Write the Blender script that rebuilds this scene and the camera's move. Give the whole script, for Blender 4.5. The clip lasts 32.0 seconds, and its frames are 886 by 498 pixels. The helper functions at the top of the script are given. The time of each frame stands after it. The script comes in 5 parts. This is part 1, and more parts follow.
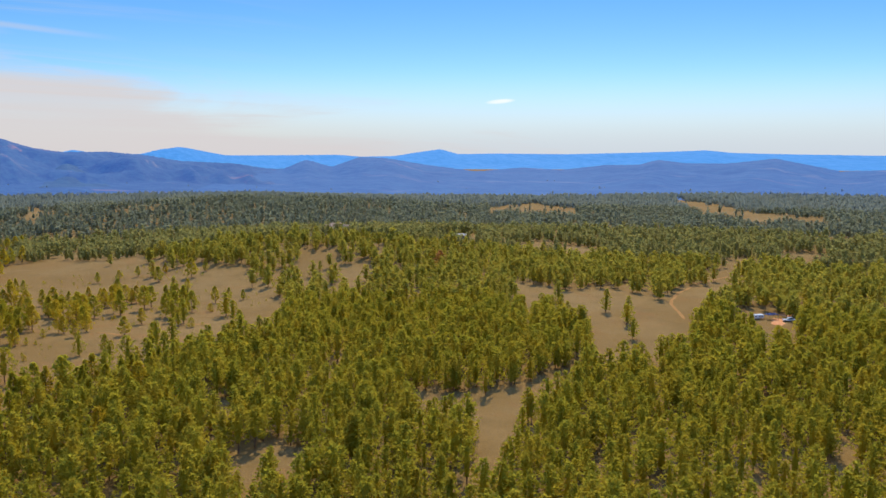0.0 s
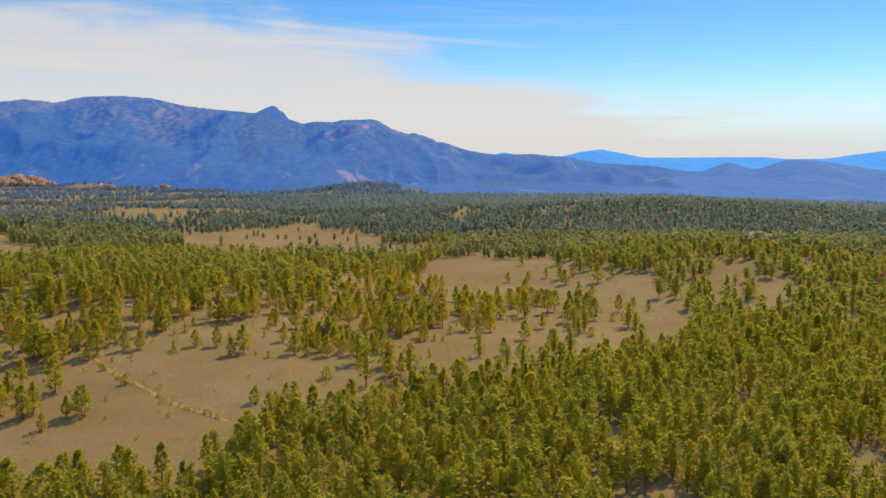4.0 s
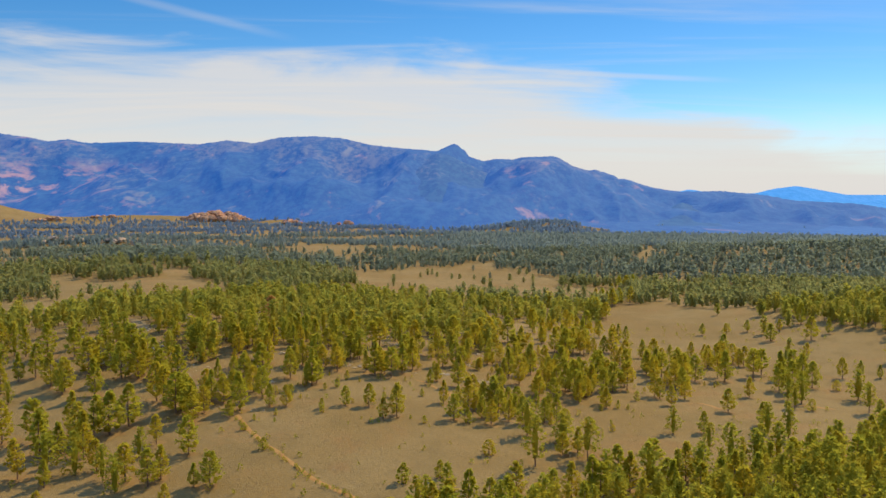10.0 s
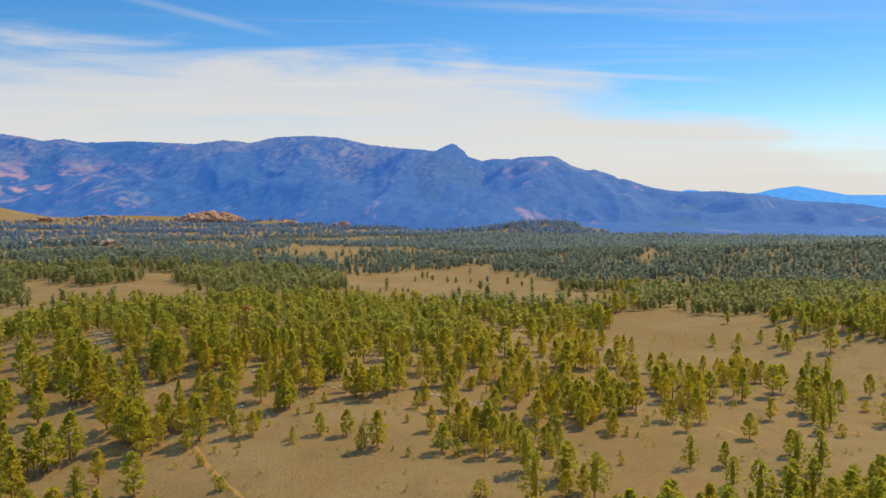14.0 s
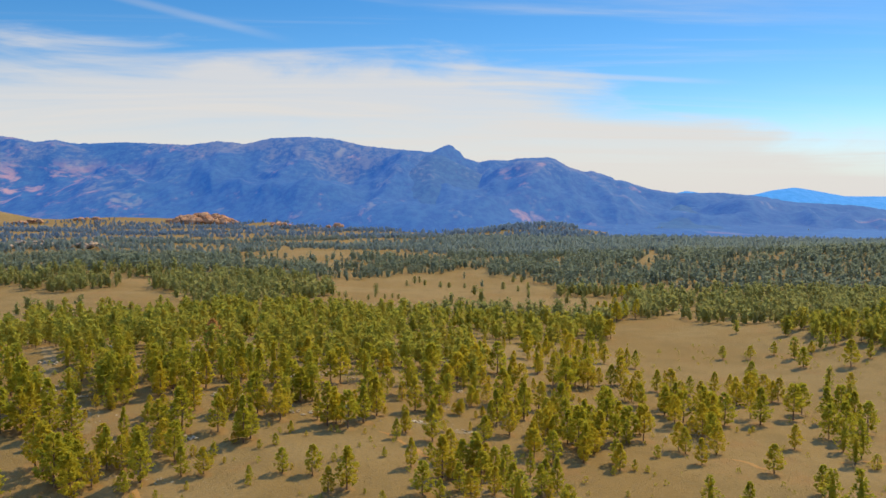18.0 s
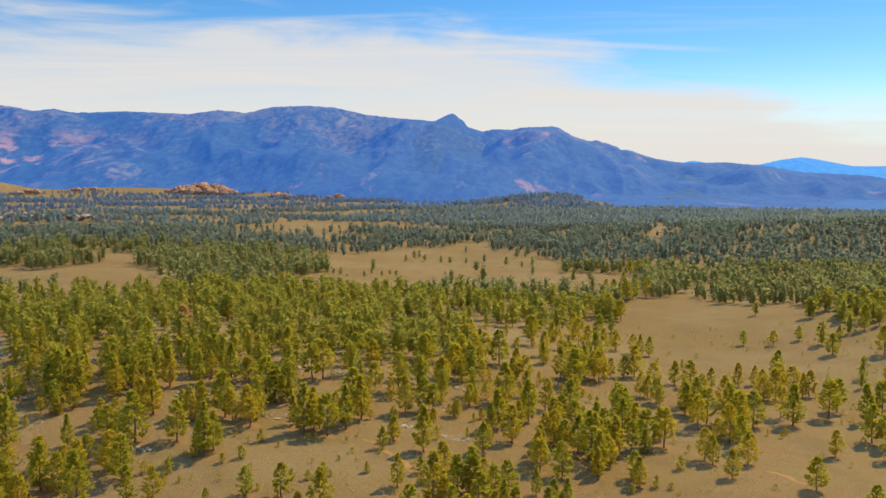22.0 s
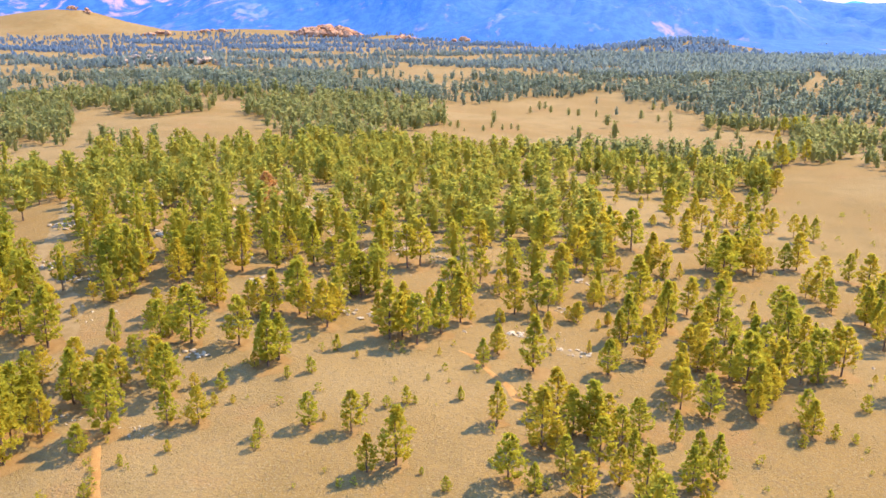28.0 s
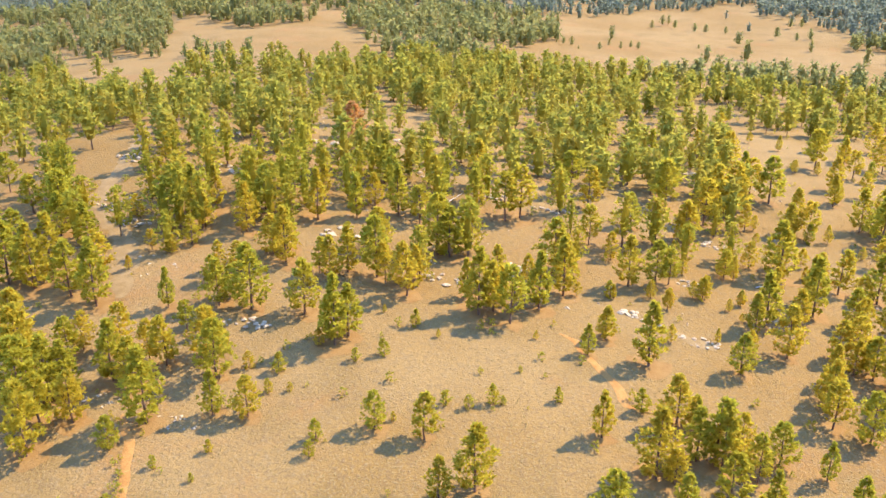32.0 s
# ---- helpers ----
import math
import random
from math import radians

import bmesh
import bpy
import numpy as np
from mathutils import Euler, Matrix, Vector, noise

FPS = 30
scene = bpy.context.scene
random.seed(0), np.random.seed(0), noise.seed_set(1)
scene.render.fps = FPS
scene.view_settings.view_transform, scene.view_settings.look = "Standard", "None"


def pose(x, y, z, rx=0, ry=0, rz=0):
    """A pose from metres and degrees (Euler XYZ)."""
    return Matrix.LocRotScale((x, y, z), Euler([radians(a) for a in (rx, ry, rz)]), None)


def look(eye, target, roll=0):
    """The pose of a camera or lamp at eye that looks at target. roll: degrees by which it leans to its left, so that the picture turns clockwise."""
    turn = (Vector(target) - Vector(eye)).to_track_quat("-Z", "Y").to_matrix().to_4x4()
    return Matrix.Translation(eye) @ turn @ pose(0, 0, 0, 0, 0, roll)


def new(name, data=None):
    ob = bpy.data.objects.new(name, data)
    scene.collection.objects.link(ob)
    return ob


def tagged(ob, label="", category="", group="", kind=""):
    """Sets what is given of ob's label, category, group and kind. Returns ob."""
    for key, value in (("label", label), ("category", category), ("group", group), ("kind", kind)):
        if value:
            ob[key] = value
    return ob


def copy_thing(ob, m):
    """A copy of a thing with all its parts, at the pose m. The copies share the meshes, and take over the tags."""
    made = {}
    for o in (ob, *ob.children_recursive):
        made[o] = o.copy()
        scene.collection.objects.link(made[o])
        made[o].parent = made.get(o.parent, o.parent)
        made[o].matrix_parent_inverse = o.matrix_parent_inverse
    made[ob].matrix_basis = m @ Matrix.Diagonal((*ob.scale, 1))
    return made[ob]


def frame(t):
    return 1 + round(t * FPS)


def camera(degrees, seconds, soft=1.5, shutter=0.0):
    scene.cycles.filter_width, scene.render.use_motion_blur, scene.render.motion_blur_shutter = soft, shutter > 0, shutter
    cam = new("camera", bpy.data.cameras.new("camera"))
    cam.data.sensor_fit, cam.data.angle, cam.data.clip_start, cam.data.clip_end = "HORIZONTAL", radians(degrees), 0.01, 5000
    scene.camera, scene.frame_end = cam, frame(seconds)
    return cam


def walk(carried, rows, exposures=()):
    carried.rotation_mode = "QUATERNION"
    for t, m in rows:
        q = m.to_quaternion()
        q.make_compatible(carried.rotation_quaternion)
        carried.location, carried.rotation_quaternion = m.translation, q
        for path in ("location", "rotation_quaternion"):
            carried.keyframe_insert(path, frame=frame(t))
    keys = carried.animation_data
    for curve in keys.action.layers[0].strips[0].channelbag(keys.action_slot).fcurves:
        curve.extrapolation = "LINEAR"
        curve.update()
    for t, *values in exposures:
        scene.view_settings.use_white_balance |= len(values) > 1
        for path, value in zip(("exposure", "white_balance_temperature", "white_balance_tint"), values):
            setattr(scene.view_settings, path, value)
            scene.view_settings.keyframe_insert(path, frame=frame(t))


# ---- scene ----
import functools
import itertools

# ---------------------------------------------------------------- camera and its flight
cam = camera(54.39, 32.0, soft=1.56)
walk(cam, [
    (0, pose(0.00, -0.00, 72.00, 83.73, 0, -39.03)),
    (0.5, pose(2.23, 2.34, 71.93, 83.75, 0, -36.47)),
    (1, pose(4.37, 4.72, 71.87, 83.78, 0, -33.09)),
    (1.5, pose(6.29, 7.24, 71.86, 83.77, 0, -30.16)),
    (2, pose(7.91, 9.88, 71.89, 83.80, 0, -26.99)),
    (2.5, pose(9.34, 12.51, 71.92, 83.82, 0, -23.23)),
    (3, pose(10.71, 15.14, 71.95, 83.84, 0, -19.43)),
    (3.5, pose(11.96, 17.79, 71.97, 83.86, 0, -15.64)),
    (4, pose(13.02, 20.46, 71.99, 83.88, 0, -11.87)),
    (4.5, pose(13.89, 23.19, 72.00, 83.92, 0, -8.39)),
    (6.5, pose(16.33, 35.56, 72.03, 84.48, 0, -1.14)),
    (7, pose(16.87, 38.78, 71.99, 84.91, 0, 0.01)),
    (7.5, pose(17.30, 42.06, 71.96, 85.28, 0, 0.02)),
    (8, pose(17.68, 45.38, 71.93, 85.71, 0, 0.03)),
    (9, pose(18.33, 52.08, 71.89, 86.26, 0, 0.00)),
    (10, pose(19.12, 59.05, 71.89, 86.33, 0, 0.00)),
    (11, pose(19.82, 66.20, 71.94, 86.33, 0, -0.00)),
    (12, pose(20.64, 73.30, 72.00, 86.33, 0, -0.03)),
    (13, pose(21.43, 80.27, 72.14, 86.33, 0, -0.05)),
    (14, pose(22.12, 87.34, 72.28, 86.33, 0, -0.07)),
    (14.5, pose(22.58, 91.00, 72.32, 86.33, 0, -0.09)),
    (16.5, pose(24.39, 105.86, 72.23, 86.39, 0, -0.19)),
    (17, pose(24.82, 109.38, 72.21, 86.41, 0, -0.20)),
    (18, pose(25.70, 116.53, 72.27, 86.43, 0, -0.27)),
    (19, pose(26.26, 123.95, 72.59, 86.41, 0, -0.39)),
    (20, pose(27.08, 131.32, 72.89, 86.29, 0, -0.45)),
    (21, pose(27.67, 138.74, 73.12, 85.46, 0, -0.41)),
    (22, pose(28.20, 145.94, 73.19, 84.42, 0, -0.03)),
    (23, pose(28.52, 153.22, 73.17, 82.54, 0, 0.45)),
    (24, pose(29.06, 160.48, 73.13, 80.71, 0, 1.84)),
    (25, pose(29.32, 167.34, 73.05, 78.94, 0, 3.24)),
    (25.5, pose(29.38, 170.73, 72.99, 78.10, 0, 3.96)),
    (27.5, pose(29.07, 184.34, 73.04, 75.00, 0, 7.52)),
    (28, pose(28.86, 187.69, 73.07, 74.23, 0, 8.41)),
    (29, pose(28.36, 194.37, 73.14, 72.70, 0, 10.24)),
    (30, pose(27.73, 200.74, 73.47, 71.13, 0, 12.07)),
    (31, pose(26.57, 207.54, 73.58, 69.59, 0, 13.81)),
    (32, pose(25.21, 214.28, 73.59, 68.32, 0, 15.75)),
], exposures=[(0, 0.14, 6440, 14), (3, 0.21, 6560, 11), (7, 0.28, 6660, 8), (20, 0.28, 6660, 8), (22.5, 0.40, 6750, 9), (24, 0.62, 6700, 11), (25, 0.86, 6600, 13),
              (27.5, 1.36, 6220, 18), (29, 1.50, 6080, 20), (32, 1.56, 6040, 20)])

# ---------------------------------------------------------------- sky and sun
SUN_AZ, SUN_EL = 46.6, 45.0          # clockwise from +y, above the horizon
sun_way = Vector((math.sin(radians(SUN_AZ)) * math.cos(radians(SUN_EL)), math.cos(radians(SUN_AZ)) * math.cos(radians(SUN_EL)), math.sin(radians(SUN_EL))))
sun = new("sun", bpy.data.lights.new("sun", "SUN"))
sun.data.energy, sun.data.angle, sun.data.color = 4.3, radians(0.53), (1.0, 0.90, 0.60)
sun.matrix_world = look(sun_way * 500, (0, 0, 0))


class Nodes:
    """A small writer of node trees."""

    def __init__(self, tree):
        self.tree = tree
        self.out = None

    def node(self, kind, ins=(), **props):
        n = self.tree.nodes.new(kind)
        for k, v in props.items():
            setattr(n, k, v)
        for k, v in dict(ins).items():
            sock = n.inputs[k]
            if isinstance(v, bpy.types.NodeSocket):
                self.tree.links.new(v, sock)
            else:
                sock.default_value = v
        return n

    def mix(self, fac, a, b, mode="MIX"):
        n = self.node("ShaderNodeMix", {0: fac}, data_type="RGBA", blend_type=mode)
        for k, v in ((6, a), (7, b)):
            if isinstance(v, bpy.types.NodeSocket):
                self.tree.links.new(v, n.inputs[k])
            else:
                n.inputs[k].default_value = (*v[:3], 1)
        return n.outputs[2]

    def noise(self, vec, scale, detail=4, rough=0.55, distort=0.0):
        return self.node("ShaderNodeTexNoise", {"Vector": vec, "Scale": scale, "Detail": detail, "Roughness": rough, "Distortion": distort}).outputs[0]

    def ramp(self, fac, lo, hi):
        n = self.node("ShaderNodeMapRange", {"Value": fac, "From Min": lo, "From Max": hi}, interpolation_type="SMOOTHSTEP")
        return n.outputs[0]

    def math(self, op, a, b=0.0):
        return self.node("ShaderNodeMath", {0: a, 1: b}, operation=op).outputs[0]


CLOUD, CLOUD_LOW, HAZE_EAST = (5.4, 5.2, 5.1), (5.2, 5.0, 4.8), (4.7, 5.3, 5.8)


def build_world():
    w = bpy.data.worlds.new("sky")
    scene.world = w
    w.use_nodes = True
    w.node_tree.nodes.clear()
    g = Nodes(w.node_tree)
    sky = g.node("ShaderNodeTexSky", sky_type="NISHITA", sun_disc=False, sun_elevation=radians(SUN_EL), sun_rotation=radians(SUN_AZ),
                 altitude=2400.0, air_density=1.0, dust_density=0.6, ozone_density=2.0)
    way = g.node("ShaderNodeTexCoord").outputs["Generated"]
    sep = g.node("ShaderNodeSeparateXYZ", {0: way})
    up = sep.outputs[2]
    blue = g.node("ShaderNodeHueSaturation", {"Saturation": 1.38, "Value": 0.88, "Color": sky.outputs[0]}).outputs[0]
    blue = g.mix(1.0, blue, (0.97, 1.03, 1.07), "MULTIPLY")
    # thin cirrus: the direction is carried onto a flat layer high above
    den = g.math("ADD", g.math("MAXIMUM", up, 0.0), 0.06)
    px, py = g.math("DIVIDE", sep.outputs[0], den), g.math("DIVIDE", sep.outputs[1], den)
    flat = g.node("ShaderNodeCombineXYZ", {0: px, 1: py, 2: 0.0}).outputs[0]
    turn = g.node("ShaderNodeMapping", {"Vector": flat, "Rotation": (0, 0, radians(-14)), "Scale": (0.13, 0.75, 1.0)}).outputs[0]
    streak = g.noise(turn, 1.3, 7, 0.60, 0.6)
    feather = g.noise(g.node("ShaderNodeMapping", {"Vector": flat, "Rotation": (0, 0, radians(30)), "Scale": (0.3, 0.9, 1.0)}).outputs[0], 1.0, 6, 0.62, 0.8)
    slow = g.noise(g.node("ShaderNodeMapping", {"Vector": way, "Rotation": (0, radians(16), 0), "Scale": (2.6, 2.6, 13.0)}).outputs[0], 1.6, 7, 0.58, 0.5)
    wisps = g.math("MULTIPLY", g.ramp(streak, 0.47, 0.72), g.ramp(up, 0.05, 0.12))
    wisps = g.math("MULTIPLY", wisps, g.ramp(sep.outputs[0], 0.55, 0.15))
    # a bank of high cloud over the range, its upper edge falling towards the east
    edge = g.node("ShaderNodeClamp", {0: g.math("ADD", 0.150, g.math("MULTIPLY", sep.outputs[0], -0.21)), 1: -0.05, 2: 0.165}).outputs[0]
    edge = g.math("ADD", edge, g.math("MULTIPLY", g.math("SUBTRACT", g.math("ADD", g.math("MULTIPLY", feather, 0.5), g.math("MULTIPLY", slow, 1.3)), 0.9), 0.12))
    bank = g.ramp(g.math("SUBTRACT", edge, up), -0.014, 0.045)
    # one long straight vapour trail
    off = g.math("SUBTRACT", g.math("ADD", up, g.math("MULTIPLY", sep.outputs[0], 0.08)), 0.1475)
    trail = g.math("MULTIPLY", g.ramp(g.math("ABSOLUTE", off), 0.0045, 0.0005), g.math("MULTIPLY", g.ramp(sep.outputs[0], -0.12, 0.05), g.ramp(sep.outputs[0], 0.34, 0.22)))
    off2 = g.math("SUBTRACT", g.math("ADD", up, g.math("MULTIPLY", sep.outputs[0], 0.21)), 0.137)
    trail2 = g.math("MULTIPLY", g.ramp(g.math("ABSOLUTE", off2), 0.007, 0.0005), g.math("MULTIPLY", g.ramp(sep.outputs[0], -0.46, -0.30), g.ramp(sep.outputs[0], -0.15, -0.24)))
    trail = g.math("MULTIPLY", g.math("MAXIMUM", trail, g.math("MULTIPLY", trail2, 0.5)), g.math("ADD", 0.35, streak))
    # one small wisp by itself
    ox = g.math("DIVIDE", g.math("SUBTRACT", sep.outputs[0], 0.678), 0.014)
    ou = g.math("DIVIDE", g.math("SUBTRACT", g.math("ADD", up, g.math("MULTIPLY", ox, -0.0015)), 0.0599), 0.0032)
    puff = g.math("MULTIPLY", g.ramp(g.math("ADD", g.math("MULTIPLY", ox, ox), g.math("MULTIPLY", ou, ou)), 1.0, 0.0), g.ramp(sep.outputs[1], 0.0, 0.1))
    low = g.ramp(up, 0.10, 0.0)
    base = g.mix(g.math("MULTIPLY", low, 0.94), blue, g.mix(g.ramp(sep.outputs[0], 0.30, 0.75), CLOUD_LOW, HAZE_EAST))
    c1 = g.mix(g.math("MULTIPLY", bank, g.math("ADD", 0.42, g.math("MULTIPLY", feather, 0.85))), base, CLOUD)
    c1 = g.mix(g.math("MULTIPLY", wisps, 0.65), c1, CLOUD)
    # blue fill light for the shadows, added to the unseen sky overhead, streaked like cirrus
    c1 = g.mix(g.math("MULTIPLY", g.ramp(up, 0.26, 0.6), g.math("ADD", 0.25, g.math("MULTIPLY", streak, 0.6))), c1, (4.4, 8.2, 17.5))
    c2 = g.mix(g.math("MULTIPLY", trail, 0.45), c1, CLOUD)
    c2 = g.mix(g.math("MULTIPLY", puff, g.math("MULTIPLY", streak, 1.3)), c2, (8.4, 8.4, 8.6))
    bg = g.node("ShaderNodeBackground", {"Color": c2, "Strength": 0.115})
    o = g.node("ShaderNodeOutputWorld", {"Surface": bg.outputs[0]})


build_world()

# ---------------------------------------------------------------- materials


def material(name, rough=0.85):
    m = bpy.data.materials.new(name)
    m.use_nodes = True
    m.node_tree.nodes.clear()
    g = Nodes(m.node_tree)
    g.bsdf = g.node("ShaderNodeBsdfPrincipled", {"Roughness": rough})
    g.bsdf.inputs["Specular IOR Level"].default_value = 0.2
    g.out = g.node("ShaderNodeOutputMaterial", {"Surface": g.bsdf.outputs[0]})
    g.pos = g.node("ShaderNodeNewGeometry").outputs["Position"]
    return m, g


def bump(g, height, strength, distance):
    n = g.node("ShaderNodeBump", {"Height": height, "Strength": strength, "Distance": distance})
    g.tree.links.new(n.outputs[0], g.bsdf.inputs["Normal"])


def paint(g, colour):
    g.tree.links.new(colour, g.bsdf.inputs["Base Color"])


def ground_material():
    m, g = material("dry_grassland", 0.95)
    g.bsdf.inputs["Specular IOR Level"].default_value = 0.05
    big = g.noise(g.pos, 0.012, 5, 0.6)
    mid = g.noise(g.pos, 0.07, 5, 0.6, 0.4)
    fine = g.noise(g.pos, 1.6, 6, 0.7)
    speck = g.noise(g.pos, 2.9, 3, 0.7)
    tan, straw, olive, red = (0.218, 0.120, 0.031), (0.255, 0.153, 0.051), (0.174, 0.103, 0.029), (0.275, 0.120, 0.034)
    c = g.mix(g.ramp(big, 0.38, 0.62), tan, straw)
    c = g.mix(g.math("MULTIPLY", g.ramp(mid, 0.46, 0.66), 0.55), c, olive)
    c = g.mix(g.math("MULTIPLY", g.ramp(g.noise(g.pos, 0.045, 4, 0.6, 0.6), 0.54, 0.70), 0.42), c, red)
    c = g.mix(g.math("MULTIPLY", g.ramp(fine, 0.42, 0.66), 0.50), c, (0.132, 0.085, 0.044))
    c = g.mix(g.math("MULTIPLY", g.ramp(speck, 0.52, 0.66), 0.62), c, (0.270, 0.185, 0.088))
    paint(g, c)
    bump(g, g.math("ADD", fine, g.math("MULTIPLY", speck, 0.8)), 0.8, 0.27)
    return m


def dirt_material(name, a, b):
    m, g = material(name, 0.95)
    n1, n2 = g.noise(g.pos, 0.6, 5, 0.65), g.noise(g.pos, 3.5, 4, 0.7)
    c = g.mix(g.ramp(n1, 0.35, 0.65), a, b)
    c = g.mix(g.math("MULTIPLY", g.ramp(n2, 0.5, 0.75), 0.4), c, tuple(v * 0.6 for v in a))
    paint(g, c)
    bump(g, n2, 0.6, 0.2)
    return m


def needle_material(name, dark, light, warm, random_source):
    m, g = material(name, 0.85)
    g.bsdf.inputs["Specular IOR Level"].default_value = 0.04
    if random_source == "tree":
        r = g.node("ShaderNodeObjectInfo").outputs["Random"]
    else:
        r = g.noise(g.pos, 0.17, 1, 0.5)
        r = g.ramp(r, 0.30, 0.70)
    isle = g.node("ShaderNodeNewGeometry").outputs["Random Per Island"]
    c = g.mix(g.math("ADD", 0.22, g.math("MULTIPLY", isle, 0.52)), dark, light)
    c = g.mix(g.math("MULTIPLY", g.ramp(r, 0.30, 1.0), 0.70), c, warm)
    paint(g, c)
    thin = g.node("ShaderNodeBsdfTranslucent", {"Color": g.mix(0.5, c, light)})
    both = g.node("ShaderNodeMixShader", {0: 0.60, 1: g.bsdf.outputs[0], 2: thin.outputs[0]})
    g.tree.links.new(both.outputs[0], g.out.inputs[0])
    return m


def bark_material():
    m, g = material("pine_bark", 0.9)
    n = g.noise(g.node("ShaderNodeMapping", {"Vector": g.pos, "Scale": (3, 3, 0.6)}).outputs[0], 2.0, 4, 0.6)
    paint(g, g.mix(g.ramp(n, 0.35, 0.65), (0.10, 0.055, 0.032), (0.26, 0.14, 0.075)))
    bump(g, n, 0.6, 0.05)
    return m


def rock_material(name, a, b, dark, scale=0.5):
    m, g = material(name, 0.9)
    n1, n2 = g.noise(g.pos, scale, 6, 0.65), g.noise(g.pos, scale * 6, 4, 0.7)
    c = g.mix(g.ramp(n1, 0.38, 0.62), a, b)
    c = g.mix(g.math("MULTIPLY", g.ramp(n2, 0.52, 0.70), 0.6), c, dark)
    paint(g, c)
    bump(g, g.math("ADD", n1, g.math("MULTIPLY", n2, 0.5)), 0.8, 0.3 / scale * 0.5)
    return m


def range_material(name, forest, slope, rock, haze_tint, glow, patches):
    """Far woods, dry slopes and crags; the blue haze before them is painted on as a faint glow of the slopes."""
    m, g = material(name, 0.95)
    # pattern stretched in depth, so that it looks even from the camera
    at = g.node("ShaderNodeMapping", {"Vector": g.pos, "Scale": (1.0, 0.28, 1.25)}).outputs[0]
    broad = g.noise(at, 0.0024, 4, 0.6, 0.4)
    stands = g.noise(at, 0.0075, 5, 0.62, 0.3)
    trees = g.noise(at, 0.050, 4, 0.7)
    # the share of bare slope: wide clearings, broken up by single stands of trees
    bare = g.math("ADD", g.math("ADD", g.math("MULTIPLY", broad, 0.75), g.math("MULTIPLY", stands, 0.25)), g.math("MULTIPLY", g.math("SUBTRACT", trees, 0.5), 0.55))
    spot = g.node("ShaderNodeSeparateXYZ", {0: g.pos})
    bare = g.math("SUBTRACT", bare, g.math("MULTIPLY", g.ramp(spot.outputs[2], 170.0, 20.0), 0.16))
    c = g.mix(g.ramp(trees, 0.40, 0.62), forest, tuple(v * 2.0 for v in forest))
    c = g.mix(g.math("MULTIPLY", g.ramp(bare, 0.50 - patches, 0.66 - patches), 0.85), c, slope)
    # dry yellow clearings, small and bright
    glade = g.math("MULTIPLY", g.ramp(g.noise(at, 0.010, 4, 0.62, 0.5), 0.60, 0.68), g.ramp(broad, 0.40, 0.56))
    c = g.mix(g.math("MULTIPLY", glade, 0.55), c, tuple(v * 1.9 for v in slope))
    crag = g.math("MULTIPLY", g.ramp(g.noise(at, 0.0052, 5, 0.66, 0.6), 0.58, 0.68), g.ramp(g.noise(at, 0.026, 5, 0.7), 0.46, 0.60))
    c = g.mix(g.math("MULTIPLY", crag, 0.55), c, rock)
    # bare orange cliffs at the western foot
    west = g.math("MULTIPLY", g.ramp(spot.outputs[0], -900.0, -1450.0), g.ramp(spot.outputs[2], 230.0, 110.0))
    cliffs = g.math("MULTIPLY", g.ramp(g.noise(at, 0.011, 6, 0.7, 0.6), 0.50, 0.60), west)
    c = g.mix(g.math("MULTIPLY", cliffs, 0.75), c, rock)
    paint(g, c)
    bump(g, g.math("ADD", g.math("MULTIPLY", stands, 2.2), trees), 0.30, 12.0)
    # haze painted as emission: the slope itself glows blue
    g.bsdf.inputs["Emission Color"].default_value = (*haze_tint, 1)
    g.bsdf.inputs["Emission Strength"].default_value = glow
    return m


def plain_material(name, colour, rough=0.6, metal=0.0, spread=0.25, scale=2.0):
    m, g = material(name, rough)
    n = g.noise(g.pos, scale, 4, 0.6)
    paint(g, g.mix(n, tuple(v * (1 - spread) for v in colour), tuple(min(1, v * (1 + spread)) for v in colour)))
    g.bsdf.inputs["Metallic"].default_value = metal
    return m


GROUND = ground_material()
TRACK = dirt_material("bare_track_dirt", (0.300, 0.130, 0.028), (0.350, 0.175, 0.046))
YARD = dirt_material("red_yard_dirt", (0.55, 0.20, 0.07), (0.60, 0.30, 0.13))
NEEDLES = needle_material("pine_needles", (0.258, 0.230, 0.023), (0.570, 0.475, 0.039), (0.634, 0.409, 0.033), "tree")
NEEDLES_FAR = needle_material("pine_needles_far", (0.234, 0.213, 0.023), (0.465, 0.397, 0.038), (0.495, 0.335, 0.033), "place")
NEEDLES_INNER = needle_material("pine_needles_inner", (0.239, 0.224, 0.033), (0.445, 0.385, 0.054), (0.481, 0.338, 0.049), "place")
# blue haze of distance is painted into the next four, more with each band
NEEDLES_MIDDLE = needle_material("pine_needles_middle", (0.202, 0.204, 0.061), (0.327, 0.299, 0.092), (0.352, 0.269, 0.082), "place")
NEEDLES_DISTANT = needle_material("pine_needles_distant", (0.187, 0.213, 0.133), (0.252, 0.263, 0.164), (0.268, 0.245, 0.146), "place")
NEEDLES_HAZED = needle_material("hazed_pine_needles", (0.193, 0.230, 0.192), (0.248, 0.275, 0.222), (0.271, 0.264, 0.201), "place")
NEEDLES_DEEP_HAZE = needle_material("deep_haze_pine_needles", (0.158, 0.218, 0.270), (0.209, 0.265, 0.310), (0.232, 0.255, 0.276), "place")
NEEDLES_DEAD = needle_material("rust_needles", (0.460, 0.215, 0.062), (0.650, 0.340, 0.105), (0.560, 0.280, 0.080), "tree")
BARE = dirt_material("bare_stony_soil", (0.205, 0.122, 0.042), (0.245, 0.152, 0.058))
BARK = bark_material()
